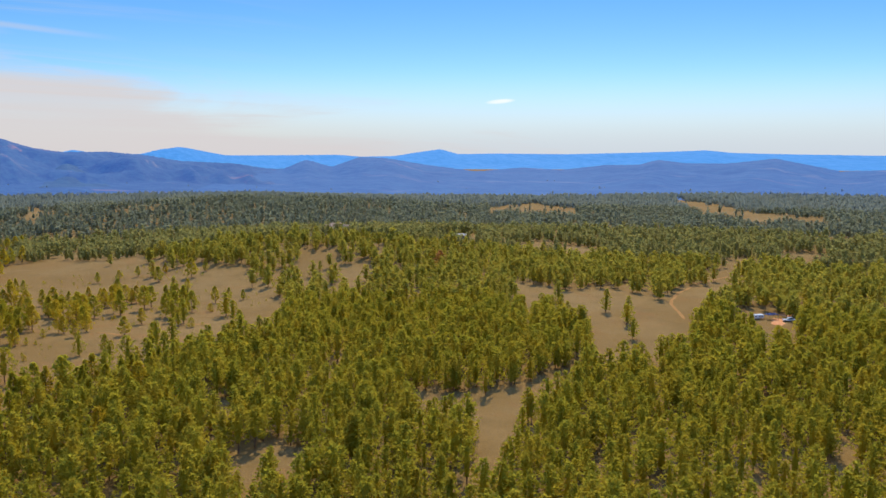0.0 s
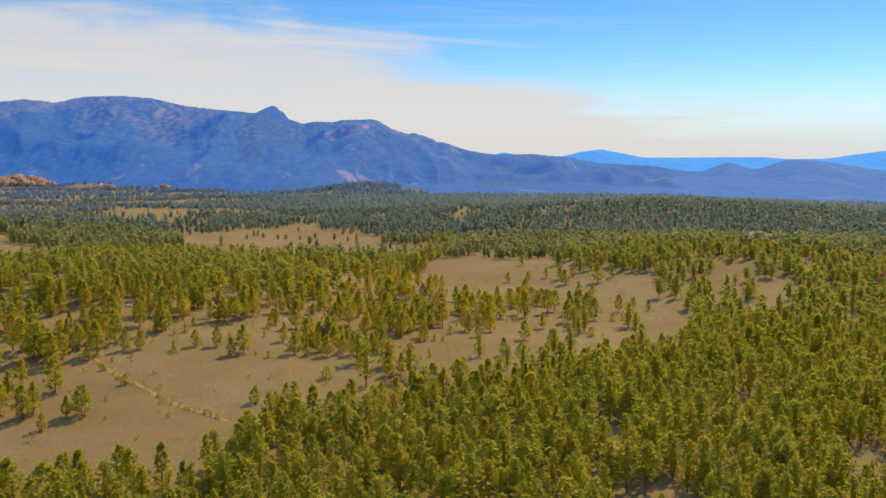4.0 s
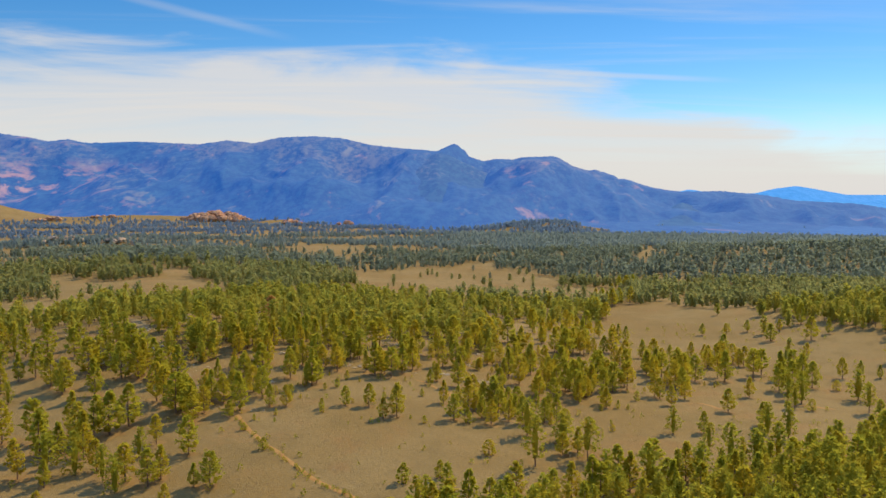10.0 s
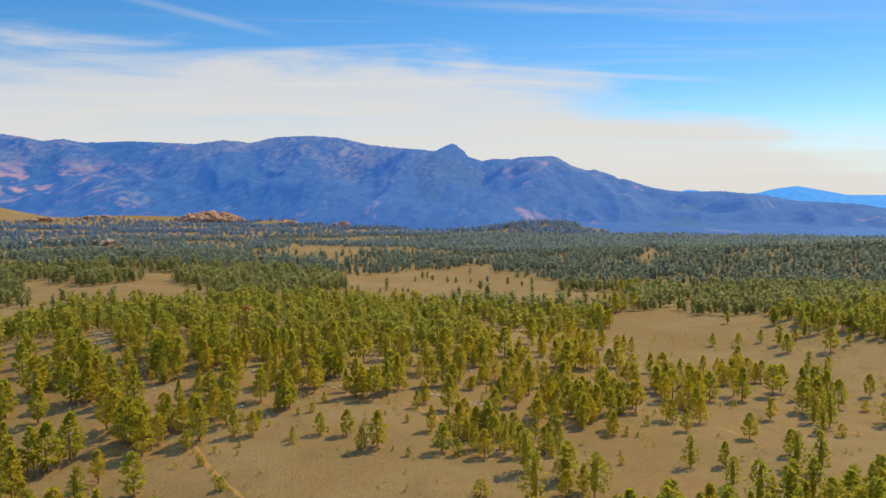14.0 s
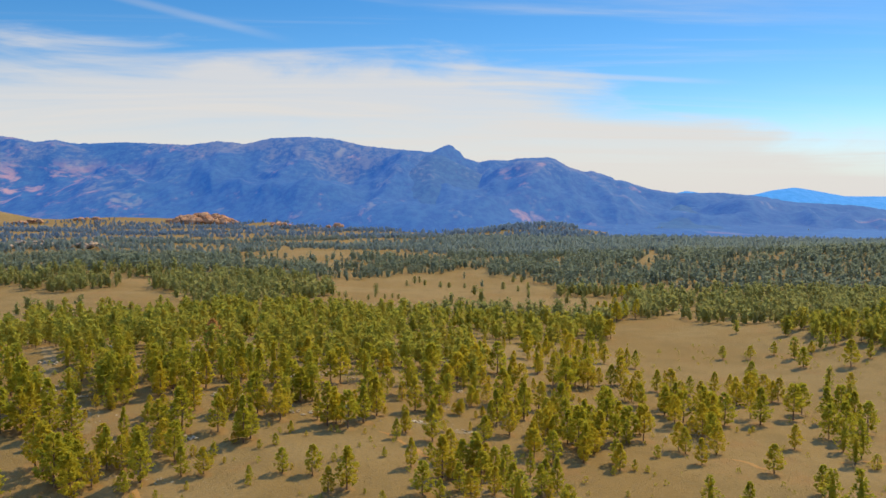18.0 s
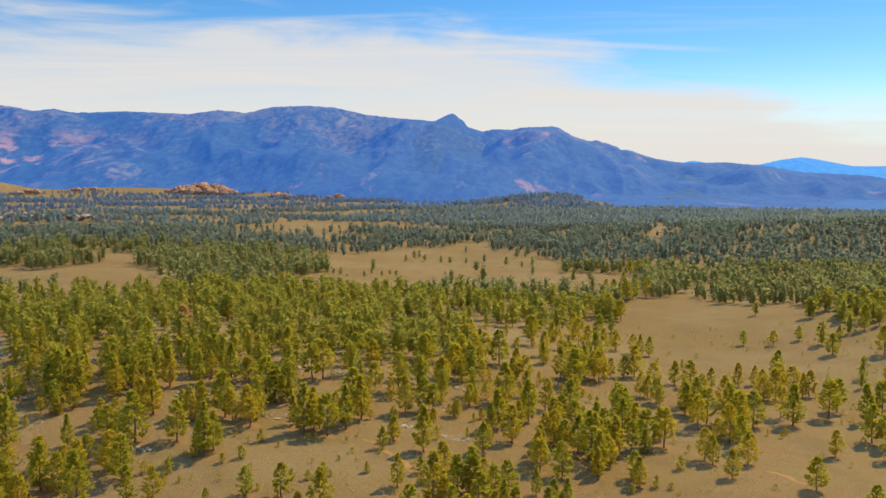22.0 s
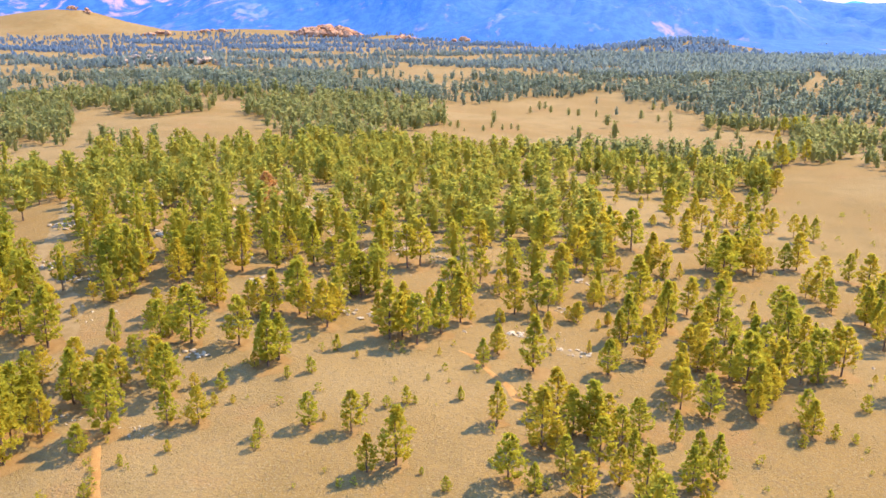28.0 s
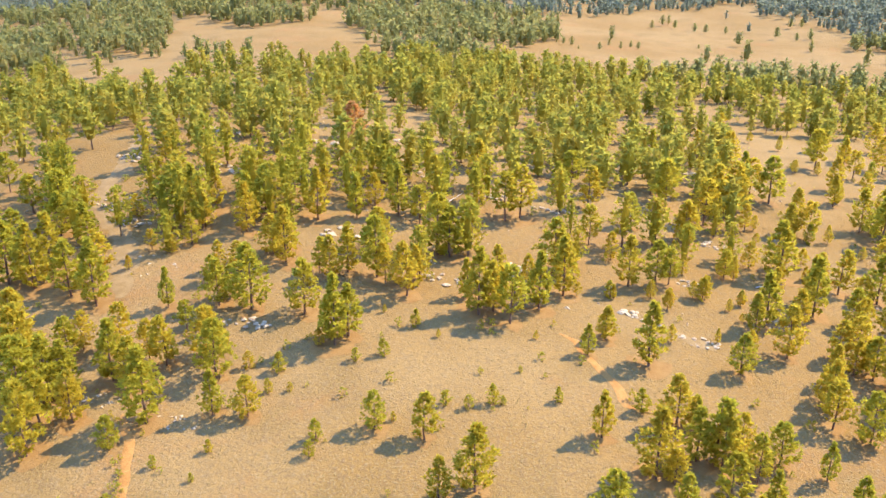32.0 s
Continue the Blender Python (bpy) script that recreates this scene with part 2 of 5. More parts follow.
GRANITE = rock_material("pale_granite", (0.33, 0.22, 0.115), (0.43, 0.32, 0.185), (0.16, 0.095, 0.05), 1.1)
BROWNROCK = rock_material("brown_granite", (0.30, 0.185, 0.105), (0.42, 0.28, 0.175), (0.08, 0.055, 0.04), 0.25)
REDROCK = rock_material("red_granite", (0.36, 0.15, 0.065), (0.50, 0.25, 0.12), (0.13, 0.06, 0.04), 0.035)

# ---------------------------------------------------------------- the lie of the land

HILLS = [  # x, y, reach across, reach along, height
    (-60, 400, 80, 65, 9.4), (-20, 295, 90, 70, 8.1), (305, 510, 90, 75, 15.0), (-115, 385, 55, 55, 10.5), (-60, 560, 110, 90, 6.4), (-200, 600, 120, 110, 6.8), (-270, 840, 140, 120, 15.6), (-130, 880, 110, 120, -0.6), (60, 900, 130, 150, -6.5), (130, 480, 80, 80, -3.0), (290, 240, 110, 90, 3.7), (190, 180, 80, 80, -2.2), (210, 800, 140, 120, -3.7), (30, 450, 60, 60, 4.8),
    (-1250, 2330, 85, 110, 52), (-1530, 2300, 170, 150, 48), (-1120, 2400, 60, 60, 10), (-1360, 2250, 40, 70, 9), (-800, 2360, 165, 120, 15), (212, 1690, 78, 60, 18), (-370, 2115, 38, 40, 12),
    (-440, 1165, 80, 50, 11), (410, 960, 180, 110, 12), (640, 1120, 150, 110, 10), (-130, 1160, 80, 80, 5),
]


def lie(x, y):
    """The height of the ground, for numbers or arrays."""
    x, y = np.asarray(x, float), np.asarray(y, float)
    z = np.zeros(np.broadcast(x, y).shape)
    for a, b, c, d, h in HILLS:
        z = z + h * np.exp(-(((x - a) / c) ** 2 + ((y - b) / d) ** 2) / 2)
    # hills beyond the eastern woods flattened, so that no bare ground shows to the camera
    z = z * (1 - np.clip((np.hypot(x, y) - 1200) / 220, 0, 1) * np.clip((x - 300) / 150, 0, 1))
    z = z + 0.35 * np.sin(x / 17 + 1.3 * np.sin(y / 29)) * np.cos(y / 21 + 0.7)
    z = z + 0.12 * np.sin(x / 4.7 + y / 6.1) * np.sin(y / 5.3 - x / 9.7)
    return z


def mesh_from(name, verts, faces, smooth=False):
    """A mesh from arrays; faces all have the same number of corners."""
    verts, faces = np.asarray(verts, np.float32), np.asarray(faces, np.int32)
    k = faces.shape[1]
    me = bpy.data.meshes.new(name)
    me.vertices.add(len(verts))
    me.vertices.foreach_set("co", verts.ravel())
    me.loops.add(faces.size)
    me.loops.foreach_set("vertex_index", faces.ravel())
    me.polygons.add(len(faces))
    me.polygons.foreach_set("loop_start", np.arange(0, faces.size, k, dtype=np.int32))
    me.polygons.foreach_set("loop_total", np.full(len(faces), k, np.int32))
    if smooth:
        me.polygons.foreach_set("use_smooth", np.ones(len(faces), bool))
    me.update(calc_edges=True)
    return me


def grid_faces(nu, nv):
    i = np.arange(nu - 1)[:, None] * nv + np.arange(nv - 1)[None, :]
    return np.stack([i, i + nv, i + nv + 1, i + 1], -1).reshape(-1, 4)


def part(name, me, mat, parent=None, label=""):
    """Links a mesh or a bmesh as one object under a thing or a part."""
    if isinstance(me, bmesh.types.BMesh):
        bm, me = me, bpy.data.meshes.new(name)
        bm.to_mesh(me)
        bm.free()
    if not me.materials:
        me.materials.append(mat)
    ob = new(name, me)
    if parent:
        ob.parent = parent
    return tagged(ob, label)


def build_ground():
    n = 300
    u = np.linspace(-1, 1, n)
    k = 5.2
    xs = 60 + 5400 * np.sinh(k * u) / math.sinh(k)
    ys = 330 + 5200 * np.sinh(k * u) / math.sinh(k)
    gx, gy = np.meshgrid(xs, ys, indexing="ij")
    v = np.stack([gx, gy, lie(gx, gy)], -1).reshape(-1, 3)
    tagged(part("ground", mesh_from("ground", v, grid_faces(n, n), True), GROUND), "dry tan grassland with reddish bare soil", "ground", kind="structure")


build_ground()

# far ranges: (bearing, elevation of the crest) seen from the meadow's south end
MAIN_CREST = [
    (-75, 2.6), (-55, 3.2), (-40, 3.0), (-33, 3.5), (-27, 3.53), (-25.2, 3.31), (-24.2, 3.11), (-23.1, 3.27), (-22.1, 3.05), (-19.2, 3.2),
    (-15.4, 3.1), (-13.7, 3.38), (-12.1, 3.2), (-10.5, 3.6), (-8.3, 3.7), (-6.5, 3.6), (-4.6, 3.17), (-2.4, 2.94),
    (-0.93, 2.84), (-0.49, 2.77), (-0.16, 2.8), (0.35, 3.06), (0.86, 3.27), (1.12, 3.16), (1.3, 2.95), (1.66, 2.76), (1.81, 2.4), (2.25, 2.29), (2.76, 2.11), (3.56, 2.25),
    (4.14, 2.25), (4.73, 2.21), (5.31, 2.36), (6.36, 2.39), (7.19, 2.42), (7.62, 2.35), (8.63, 1.77), (9.63, 1.47), (9.99, 1.54), (10.7, 1.33), (11.3, 1.14), (11.48, 0.93),
    (11.97, 0.93), (13.5, 0.42),
    (15.2, 0.12), (18.0, 0.14), (20.0, -0.05), (22.2, -0.43), (25.7, -0.62), (28.5, -1.1), (31, -1.6),
]
MIDDLE_CREST = [
    (22, -2.0), (25.7, -1.2), (28.5, -1.05), (29.5, -0.62), (30.2, -0.37), (31.0, -0.6), (31.8, -0.85), (33.7, -0.19), (35.5, -0.27),
    (38.1, -0.71), (41.5, -1.15), (44.5, -0.89), (47.0, -1.05), (49.9, -0.72), (52.1, -0.69), (53.3, -0.37), (54.9, -0.58), (57.6, -0.6),
    (60.4, -0.28), (62.2, -0.65), (64.1, -1.05), (68, -0.9), (75, -0.6), (90, -0.9),
]
SPUR_CREST = [
    (-10.5, -2.6), (-9.1, -2.0), (-7.3, -1.1), (-5.4, 0.0), (-3.5, 1.15), (-1.65, 2.10), (-0.15, 2.66), (0.6, 2.5), (1.35, 2.10), (2.2, 1.75), (3.2, 1.25), (4.1, 0.90),
    (5.1, 0.42), (6.0, 0.0), (7.0, -0.45), (8.1, -0.85), (9.2, -1.35), (11.4, -2.1), (13, -2.6),
]
FOOTHILL_CREST = [(10, -2.6), (12.4, -2.1), (14.1, -1.5), (15.0, -0.80), (15.5, -0.56), (16.1, -0.78), (17.6, -1.45), (19.5, -1.9), (22.5, -2.5)]
FAR_CREST = [
    (10, -0.2), (15.2, 0.1), (15.9, 0.27), (17.1, 0.06), (19.8, 0.0), (21.0, 0.3), (22.2, 0.46), (23.0, 0.32), (23.9, 0.14), (25.0, -0.08),
    (27.8, -0.08), (32.2, -0.04), (33.7, -0.17), (35.9, -0.13), (37.4, 0.11), (39.0, 0.33), (40.2, 0.0), (42.6, 0.04), (47.4, -0.01),
    (52.1, 0.1), (54.5, 0.17), (56.1, 0.24), (57.9, 0.06), (60.9, -0.01), (66.1, -0.1), (80, 0.1), (100, 0.2),
]


def build_range(name, crest, near, far, mat, label, relief, step, rough):
    """A mountain range: its front rises in spurs and gullies from the plain to the crest, its back falls away."""
    az = np.arange(crest[0][0], crest[-1][0] + 1e-6, step)
    el = np.interp(az, [a for a, _ in crest], [e for _, e in crest])
    k = np.ones(3) / 3
    el[1:-1] = 0.5 * el[1:-1] + 0.5 * np.convolve(el, k, "same")[1:-1]
    top = 72 + far * np.tan(np.radians(el))
    s = np.concatenate([np.linspace(0, 1, 46), np.linspace(1.05, 1.3, 4)])
    verts = np.zeros((len(az), len(s), 3))
    for i, (a, h) in enumerate(zip(az, top)):
        ca, sa = math.cos(radians(a)), math.sin(radians(a))
        first = float(np.interp(a, *near))
        for j, t in enumerate(s):
            r = first + (far - first) * t
            x, y = 10 + r * sa, 30 + r * ca
            if t <= 1:
                bend = 3.2 * noise.noise((a * 0.11, t * 1.9, 5.1))
                spur = noise.ridged_multi_fractal(((a + bend) * 0.115, t * 0.9, 3.7), 1.0, 2.1, 3, 1.0, 2.0) - 1.1
                knob = noise.fractal((x * 0.0026, y * 0.0008, 1.9), 1.0, 2.2, 4)
                lift = (0.7 * t + 0.3 * t * t * (3 - 2 * t)) ** 1.1
                edge = min(1.0, (1 - t) * 5) * min(1.0, t * 4)
                z = (h + 1) * lift + edge * relief * (0.70 * spur + 0.70 * knob) * (0.45 + 0.55 * t)
                z = max(z, 3.0 * min(1.0, t * 14) + 5 * t)
                z = min(z, 72 + (h - 72) * r / far - 4 - 14 * (1 - t)) if t < 0.985 else z
                if t > 0.97:
                    z += rough * noise.noise((a * 6.0, 0.3, t * 3))
            else:
                z = h - (t - 1) * 900
            verts[i, j] = (x, y, z)
    ob = part(name, mesh_from(name, verts.reshape(-1, 3), grid_faces(len(az), len(s)), True), mat)
    return tagged(ob, label, "mountain range", kind="structure")


# the haze on every range is a blue glow of its own surface
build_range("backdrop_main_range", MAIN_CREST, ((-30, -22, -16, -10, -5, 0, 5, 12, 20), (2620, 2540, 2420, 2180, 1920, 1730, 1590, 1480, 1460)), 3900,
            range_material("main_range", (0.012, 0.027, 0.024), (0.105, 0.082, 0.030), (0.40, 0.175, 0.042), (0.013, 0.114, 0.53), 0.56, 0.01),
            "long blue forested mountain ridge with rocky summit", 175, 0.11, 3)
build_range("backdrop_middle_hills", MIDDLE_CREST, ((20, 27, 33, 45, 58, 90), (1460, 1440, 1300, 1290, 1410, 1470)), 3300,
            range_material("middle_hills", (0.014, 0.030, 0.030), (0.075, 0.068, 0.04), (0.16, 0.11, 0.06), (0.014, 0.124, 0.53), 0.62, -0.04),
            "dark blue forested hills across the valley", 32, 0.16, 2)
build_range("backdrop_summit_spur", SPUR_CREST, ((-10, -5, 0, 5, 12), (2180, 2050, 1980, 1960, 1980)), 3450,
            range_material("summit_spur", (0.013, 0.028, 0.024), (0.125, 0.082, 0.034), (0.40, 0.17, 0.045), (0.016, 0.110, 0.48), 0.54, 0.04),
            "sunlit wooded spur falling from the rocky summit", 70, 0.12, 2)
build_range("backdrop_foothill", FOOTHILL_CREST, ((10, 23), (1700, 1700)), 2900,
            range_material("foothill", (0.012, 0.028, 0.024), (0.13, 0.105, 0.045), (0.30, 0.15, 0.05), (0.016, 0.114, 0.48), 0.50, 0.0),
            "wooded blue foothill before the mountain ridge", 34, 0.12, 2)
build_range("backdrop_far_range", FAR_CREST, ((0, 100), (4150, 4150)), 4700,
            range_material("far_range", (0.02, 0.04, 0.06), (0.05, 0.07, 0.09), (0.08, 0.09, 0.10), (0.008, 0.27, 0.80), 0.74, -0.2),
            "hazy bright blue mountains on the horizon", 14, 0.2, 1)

# ---------------------------------------------------------------- woods and openings
# openings in the woods: share of the trees that stand there, and the outline
NEAR_MEADOW = 0.03, [(-46, 224), (-31, 192), (-19, 192), (-18, 203), (-3, 197), (6, 216), (17, 231), (34, 236), (47, 245), (71, 259), (108, 280), (133, 292), (152, 285), (196, 367), (213, 419), (218, 472), (208, 499), (185, 535), (140, 594), (109, 556), (100, 490), (88, 371), (60, 340), (20, 345), (-14, 330), (-36, 318), (-46, 291), (-44, 267), (-54, 257)]
WEST_THICKET_GAP = 0.12, [(-243, 566), (-218, 554), (-183, 553), (-137, 475), (-132, 435)]
CAMP_CLEARING = 0, [(314, 204), (357, 213), (334, 180), (290, 155), (285, 165)]
HILL_GAP = 0.06, [(-103, 373), (-88, 376), (-69, 349), (-67, 334), (-86, 349)]
EAST_WOOD_GAP = 0.3, [(27, 516), (45, 549), (64, 518), (68, 470), (41, 455)]
WEST_PLAIN = 0.15, [(-520, 963), (-419, 954), (-306, 759), (-305, 716), (-343, 736), (-360, 735)]
SOUTH_WEST_MEADOW = 0, [(-110, 258), (-69, 251), (-44, 238), (-37, 205), (-90, 205)]
WEST_SLOPE = 0.05, [(-163, 384), (-91, 350), (-52, 252), (-110, 255)]
KNOLL = 0.22, [(306, 512), (340, 506), (366, 540), (352, 566), (325, 562), (306, 540)]
FAR_EAST_BITS = 0.35, [(1150, 1056), (1189, 1024), (1006, 866), (973, 893)]
GULLY_MEADOW = 0, [(-70, 275), (-75, 325), (-40, 330), (20, 335), (60, 340), (100, 345), (110, 330), (75, 295), (40, 285), (0, 270)]
GULLY_STANDS = 0.16, [(-75, 325), (-75, 335), (-40, 355), (-20, 365), (20, 372), (60, 380), (100, 385), (100, 345), (60, 340), (20, 335), (-40, 330)]
WEST_CLEARING = 0.02, [(-277, 688), (-242, 669), (-208, 657), (-197, 669), (-187, 692), (-177, 707), (-149, 659), (-127, 616), (-93, 568), (-82, 544), (-104, 549), (-118, 551), (-135, 553), (-162, 559), (-196, 576), (-220, 589)]
UPPER_MEADOW = 0.01, [(-63, 615), (-49, 680), (-46, 707), (-68, 839), (-50, 836), (-15, 922), (34, 951), (48, 1004), (75, 1001), (74, 920), (112, 871), (127, 855), (117, 773), (160, 769), (167, 754), (164, 721), (129, 621), (110, 604), (94, 632), (54, 623), (15, 599), (-17, 583), (-54, 572), (-63, 582)]
UPPER_MEADOW_GAP = 0.25, [(-85, 977), (-60, 965), (-45, 899), (-46, 839), (-68, 839)]
LOWER_MEADOW = 0.015, [(129, 621), (144, 635), (143, 618), (168, 612), (170, 575), (194, 570), (203, 552), (164, 461), (148, 463), (138, 478), (117, 475), (110, 506), (98, 511), (95, 519), (106, 541), (117, 582)]
MOUND = 0.1, [(-186, 992), (-176, 1111), (-117, 1135), (-68, 1064), (-42, 1005), (-91, 959), (-131, 951)]
ROCK_STRIP = 0.06, [(-366, 1087), (-312, 1066), (-201, 905), (-172, 871), (-214, 843), (-285, 903)]
WEST_STRIP = 0.03, [(-696, 1411), (-581, 1403), (-454, 1144), (-586, 1273), (-622, 1282)]
WEST_THICKET = 0.12, [(-198, 551), (-178, 543), (-160, 533), (-166, 520), (-179, 517)]
SLOPE_GAP = 0.1, [(221, 686), (254, 721), (267, 714), (253, 683), (224, 662)]
FAR_GLADE_1 = 0.1, [(85, 1135), (131, 1154), (139, 1110), (95, 1086)]
FAR_GLADE_2 = 0.06, [(258, 1173), (302, 1234), (287, 1071), (248, 950), (235, 1012)]
FAR_GLADE_3 = 0.1, [(132, 1049), (171, 1082), (177, 1049), (139, 1015)]
FAR_GLADE_4 = 0.1, [(-55, 1761), (5, 1928), (71, 1838), (38, 1623), (-20, 1649)]
CAMP_MEADOW = 0.02, [(307, 323), (324, 328), (319, 297), (349, 290), (330, 271), (349, 254), (381, 270), (405, 273), (461, 309), (528, 328), (548, 318), (526, 302), (446, 275), (385, 237), (326, 218), (288, 196), (261, 180), (237, 179), (226, 179), (203, 174), (219, 193), (247, 215), (265, 247), (264, 275)]
CAMP_STRIP = 0.03, [(577, 326), (604, 305), (536, 266), (498, 279)]
GLADE_A = 0, [(154, 209), (157, 195), (168, 189), (164, 181), (159, 166), (148, 154), (137, 144), (122, 132), (111, 127), (107, 128), (116, 136), (133, 150), (141, 159), (143, 174), (144, 190)]
GLADE_B = 0, [(177, 187), (195, 191), (214, 194), (203, 183), (188, 172), (169, 166), (156, 166), (163, 183)]
GLADE_C = 0.02, [(76, 173), (87, 182), (96, 185), (101, 173), (94, 161), (80, 170)]
GLADE_D = 0, [(96, 220), (106, 230), (102, 215), (93, 203)]
GLADE_E = 0, [(183, 103), (195, 103), (192, 85), (183, 81), (176, 93)]
OPEN_WOOD = 0.42, [(240, 487), (279, 472), (285, 417), (250, 367), (229, 365), (210, 401), (208, 424)]
YELLOW_MEADOW_A = 0.03, [(774, 852), (897, 901), (845, 765), (733, 659), (710, 713), (682, 756)]
YELLOW_MEADOW_B = 0.03, [(1158, 838), (1090, 725), (979, 594), (914, 466), (818, 414), (797, 483), (854, 575), (997, 717)]
PALE_GLADE = 0.06, [(442, 458), (503, 491), (494, 421), (435, 371), (413, 388), (398, 412)]
BARE_STRIP = 0, [(-102, 375), (-91, 381), (-80, 366), (-74, 351), (-74, 348), (-66, 341), (-62, 335), (-59, 324), (-63, 323), (-71, 339), (-83, 345), (-94, 357)]
WEST_EDGE = 0.34, [(-222, 592), (-198, 580), (-163, 562), (-136, 557), (-119, 553), (-109, 541), (-109, 528), (-133, 525), (-157, 527), (-176, 513)]
RANCH_YARD = 0.05, [(463, 575), (492, 562), (409, 461), (367, 460)]
EAST_SLOPE = 0.35, [(365, 1127), (496, 1337), (515, 1271), (366, 930), (318, 910), (305, 952)]
NORTH_GLADE = 0.12, [(271, 471), (290, 470), (270, 431), (270, 398), (245, 361), (226, 370), (227, 393)]
WEST_GLADE = 0.05, [(-241, 544), (-224, 557), (-164, 524), (-133, 474), (-153, 465), (-196, 488)]
OPENINGS = [
    WEST_GLADE,
    NORTH_GLADE,
    EAST_SLOPE,
    RANCH_YARD,
    WEST_EDGE,
    BARE_STRIP,
    NEAR_MEADOW, WEST_THICKET_GAP, CAMP_CLEARING, HILL_GAP, EAST_WOOD_GAP, WEST_PLAIN, SOUTH_WEST_MEADOW, WEST_SLOPE,
    KNOLL, FAR_EAST_BITS, GULLY_MEADOW, GULLY_STANDS, WEST_CLEARING, UPPER_MEADOW, UPPER_MEADOW_GAP, LOWER_MEADOW,
    MOUND, ROCK_STRIP, WEST_STRIP, WEST_THICKET, SLOPE_GAP, FAR_GLADE_1, FAR_GLADE_2, FAR_GLADE_3,
    FAR_GLADE_4, CAMP_MEADOW, CAMP_STRIP, GLADE_A, GLADE_B, GLADE_C, GLADE_D, GLADE_E,
    OPEN_WOOD, YELLOW_MEADOW_A, YELLOW_MEADOW_B, PALE_GLADE,
]
# groves inside the openings
GROVES = [
    (0.0, [(-78, 331), (-50, 337), (-23, 334), (-8, 343), (8, 357), (39, 358), (51, 355), (45, 297), (-51, 286)]),   # and here
    (0.0, [(43, 474), (72, 503), (101, 533), (99, 502), (125, 503), (144, 479), (180, 499), (137, 388), (103, 307), (45, 297), (50, 354), (39, 358)]),   # trees set singly here
]


def inside(outline, x, y):
    hit = np.zeros(x.shape, bool)
    n = len(outline)
    for k in range(n):
        (x0, y0), (x1, y1) = outline[k], outline[(k + 1) % n]
        if y0 != y1:
            hit ^= ((y0 > y) != (y1 > y)) & (x < (x1 - x0) * (y - y0) / (y1 - y0) + x0)
    return hit


def swell(x, y, size, seed):
    """Smooth uneven numbers round 0, for patchiness."""
    a = np.sin(x / size + seed) * np.cos(y / size * 1.1 - seed * 1.7)
    b = np.sin((x + 0.6 * y) / size * 1.9 + seed * 2.3) * np.cos((y - 0.5 * x) / size * 2.1 + seed)
    c = np.sin(x / size * 4.1 - seed) * np.sin(y / size * 3.7 + seed * 3)
    return 0.5 * a + 0.32 * b + 0.22 * c


def woods(x, y):
    """The share of the closed wood's trees that stand at a place."""
    d = 0.80 + 0.45 * swell(x, y, 34.0, 1.1)
    r, az = np.hypot(x, y), np.degrees(np.arctan2(x, y))
    # the hill west of the meadow is open pine wood
    d = np.where((x > -30) & (y < 330) & (r < 420), 0.96 + 0.40 * swell(x, y, 24.0, 1.1), d)
    d = np.where((x < 60) & (y > 240) & (y < 520), 0.54 + 0.48 * swell(x, y, 21.0, 4.0), d)
    # the western plain is grass with thin rows of pines
    plain = np.clip((7 - az) / 12, 0, 1) * np.clip((r - 850) / 300, 0, 1)
    d = d * (1 - plain) + plain * (0.10 + 0.85 * swell(x, y * 2.6, 130.0, 2.0))
    d = np.where((r > 560) & (az < 22), d - 0.02 + 0.80 * swell(x, y * 1.5, 46.0, 6.0), d)
    d = np.where((r > 2080) & (az < -14), 0.10 + 0.26 * swell(x, y, 60.0, 0.4), d)
    d = np.where(r > np.interp(az, [-30, -16, -10, -5, 0, 5, 12, 27, 31, 45, 58], [2400, 2420, 2260, 2020, 1850, 1740, 1610, 1600, 1440, 1430, 1580]), 0.0, d)
    d = np.where(np.hypot(x - 205, y - 1690) < 75, 0.9, d)
    # scattered openings in the farther woods
    d = np.where((r > 620) & (az > -2) & (swell(x, y * 1.8, 75.0, 5.2) > 0.62), 0.12, d)
    # ragged edges
    ragged = np.clip(r / 90, 1.6, 7)
    x, y = x + ragged * swell(x, y, 13.0, 0.3), y + 1.6 * ragged * swell(x, y, 15.0, 2.9)
    for share, outline in OPENINGS:
        d = np.where(inside(outline, x, y), np.minimum(d, share), d)
    for share, outline in GROVES:
        d = np.where(inside(outline, x, y), share, d)
    return np.clip(d, 0, 1)


rng = np.random.default_rng(11)


def reach_at(w, spread, taper):
    """Half the width of a crown at a share w of its height: widest low down, rounded at the top."""
    return spread * np.minimum(1, 0.50 + 1.9 * w) * (1 - w ** 1.3) ** taper


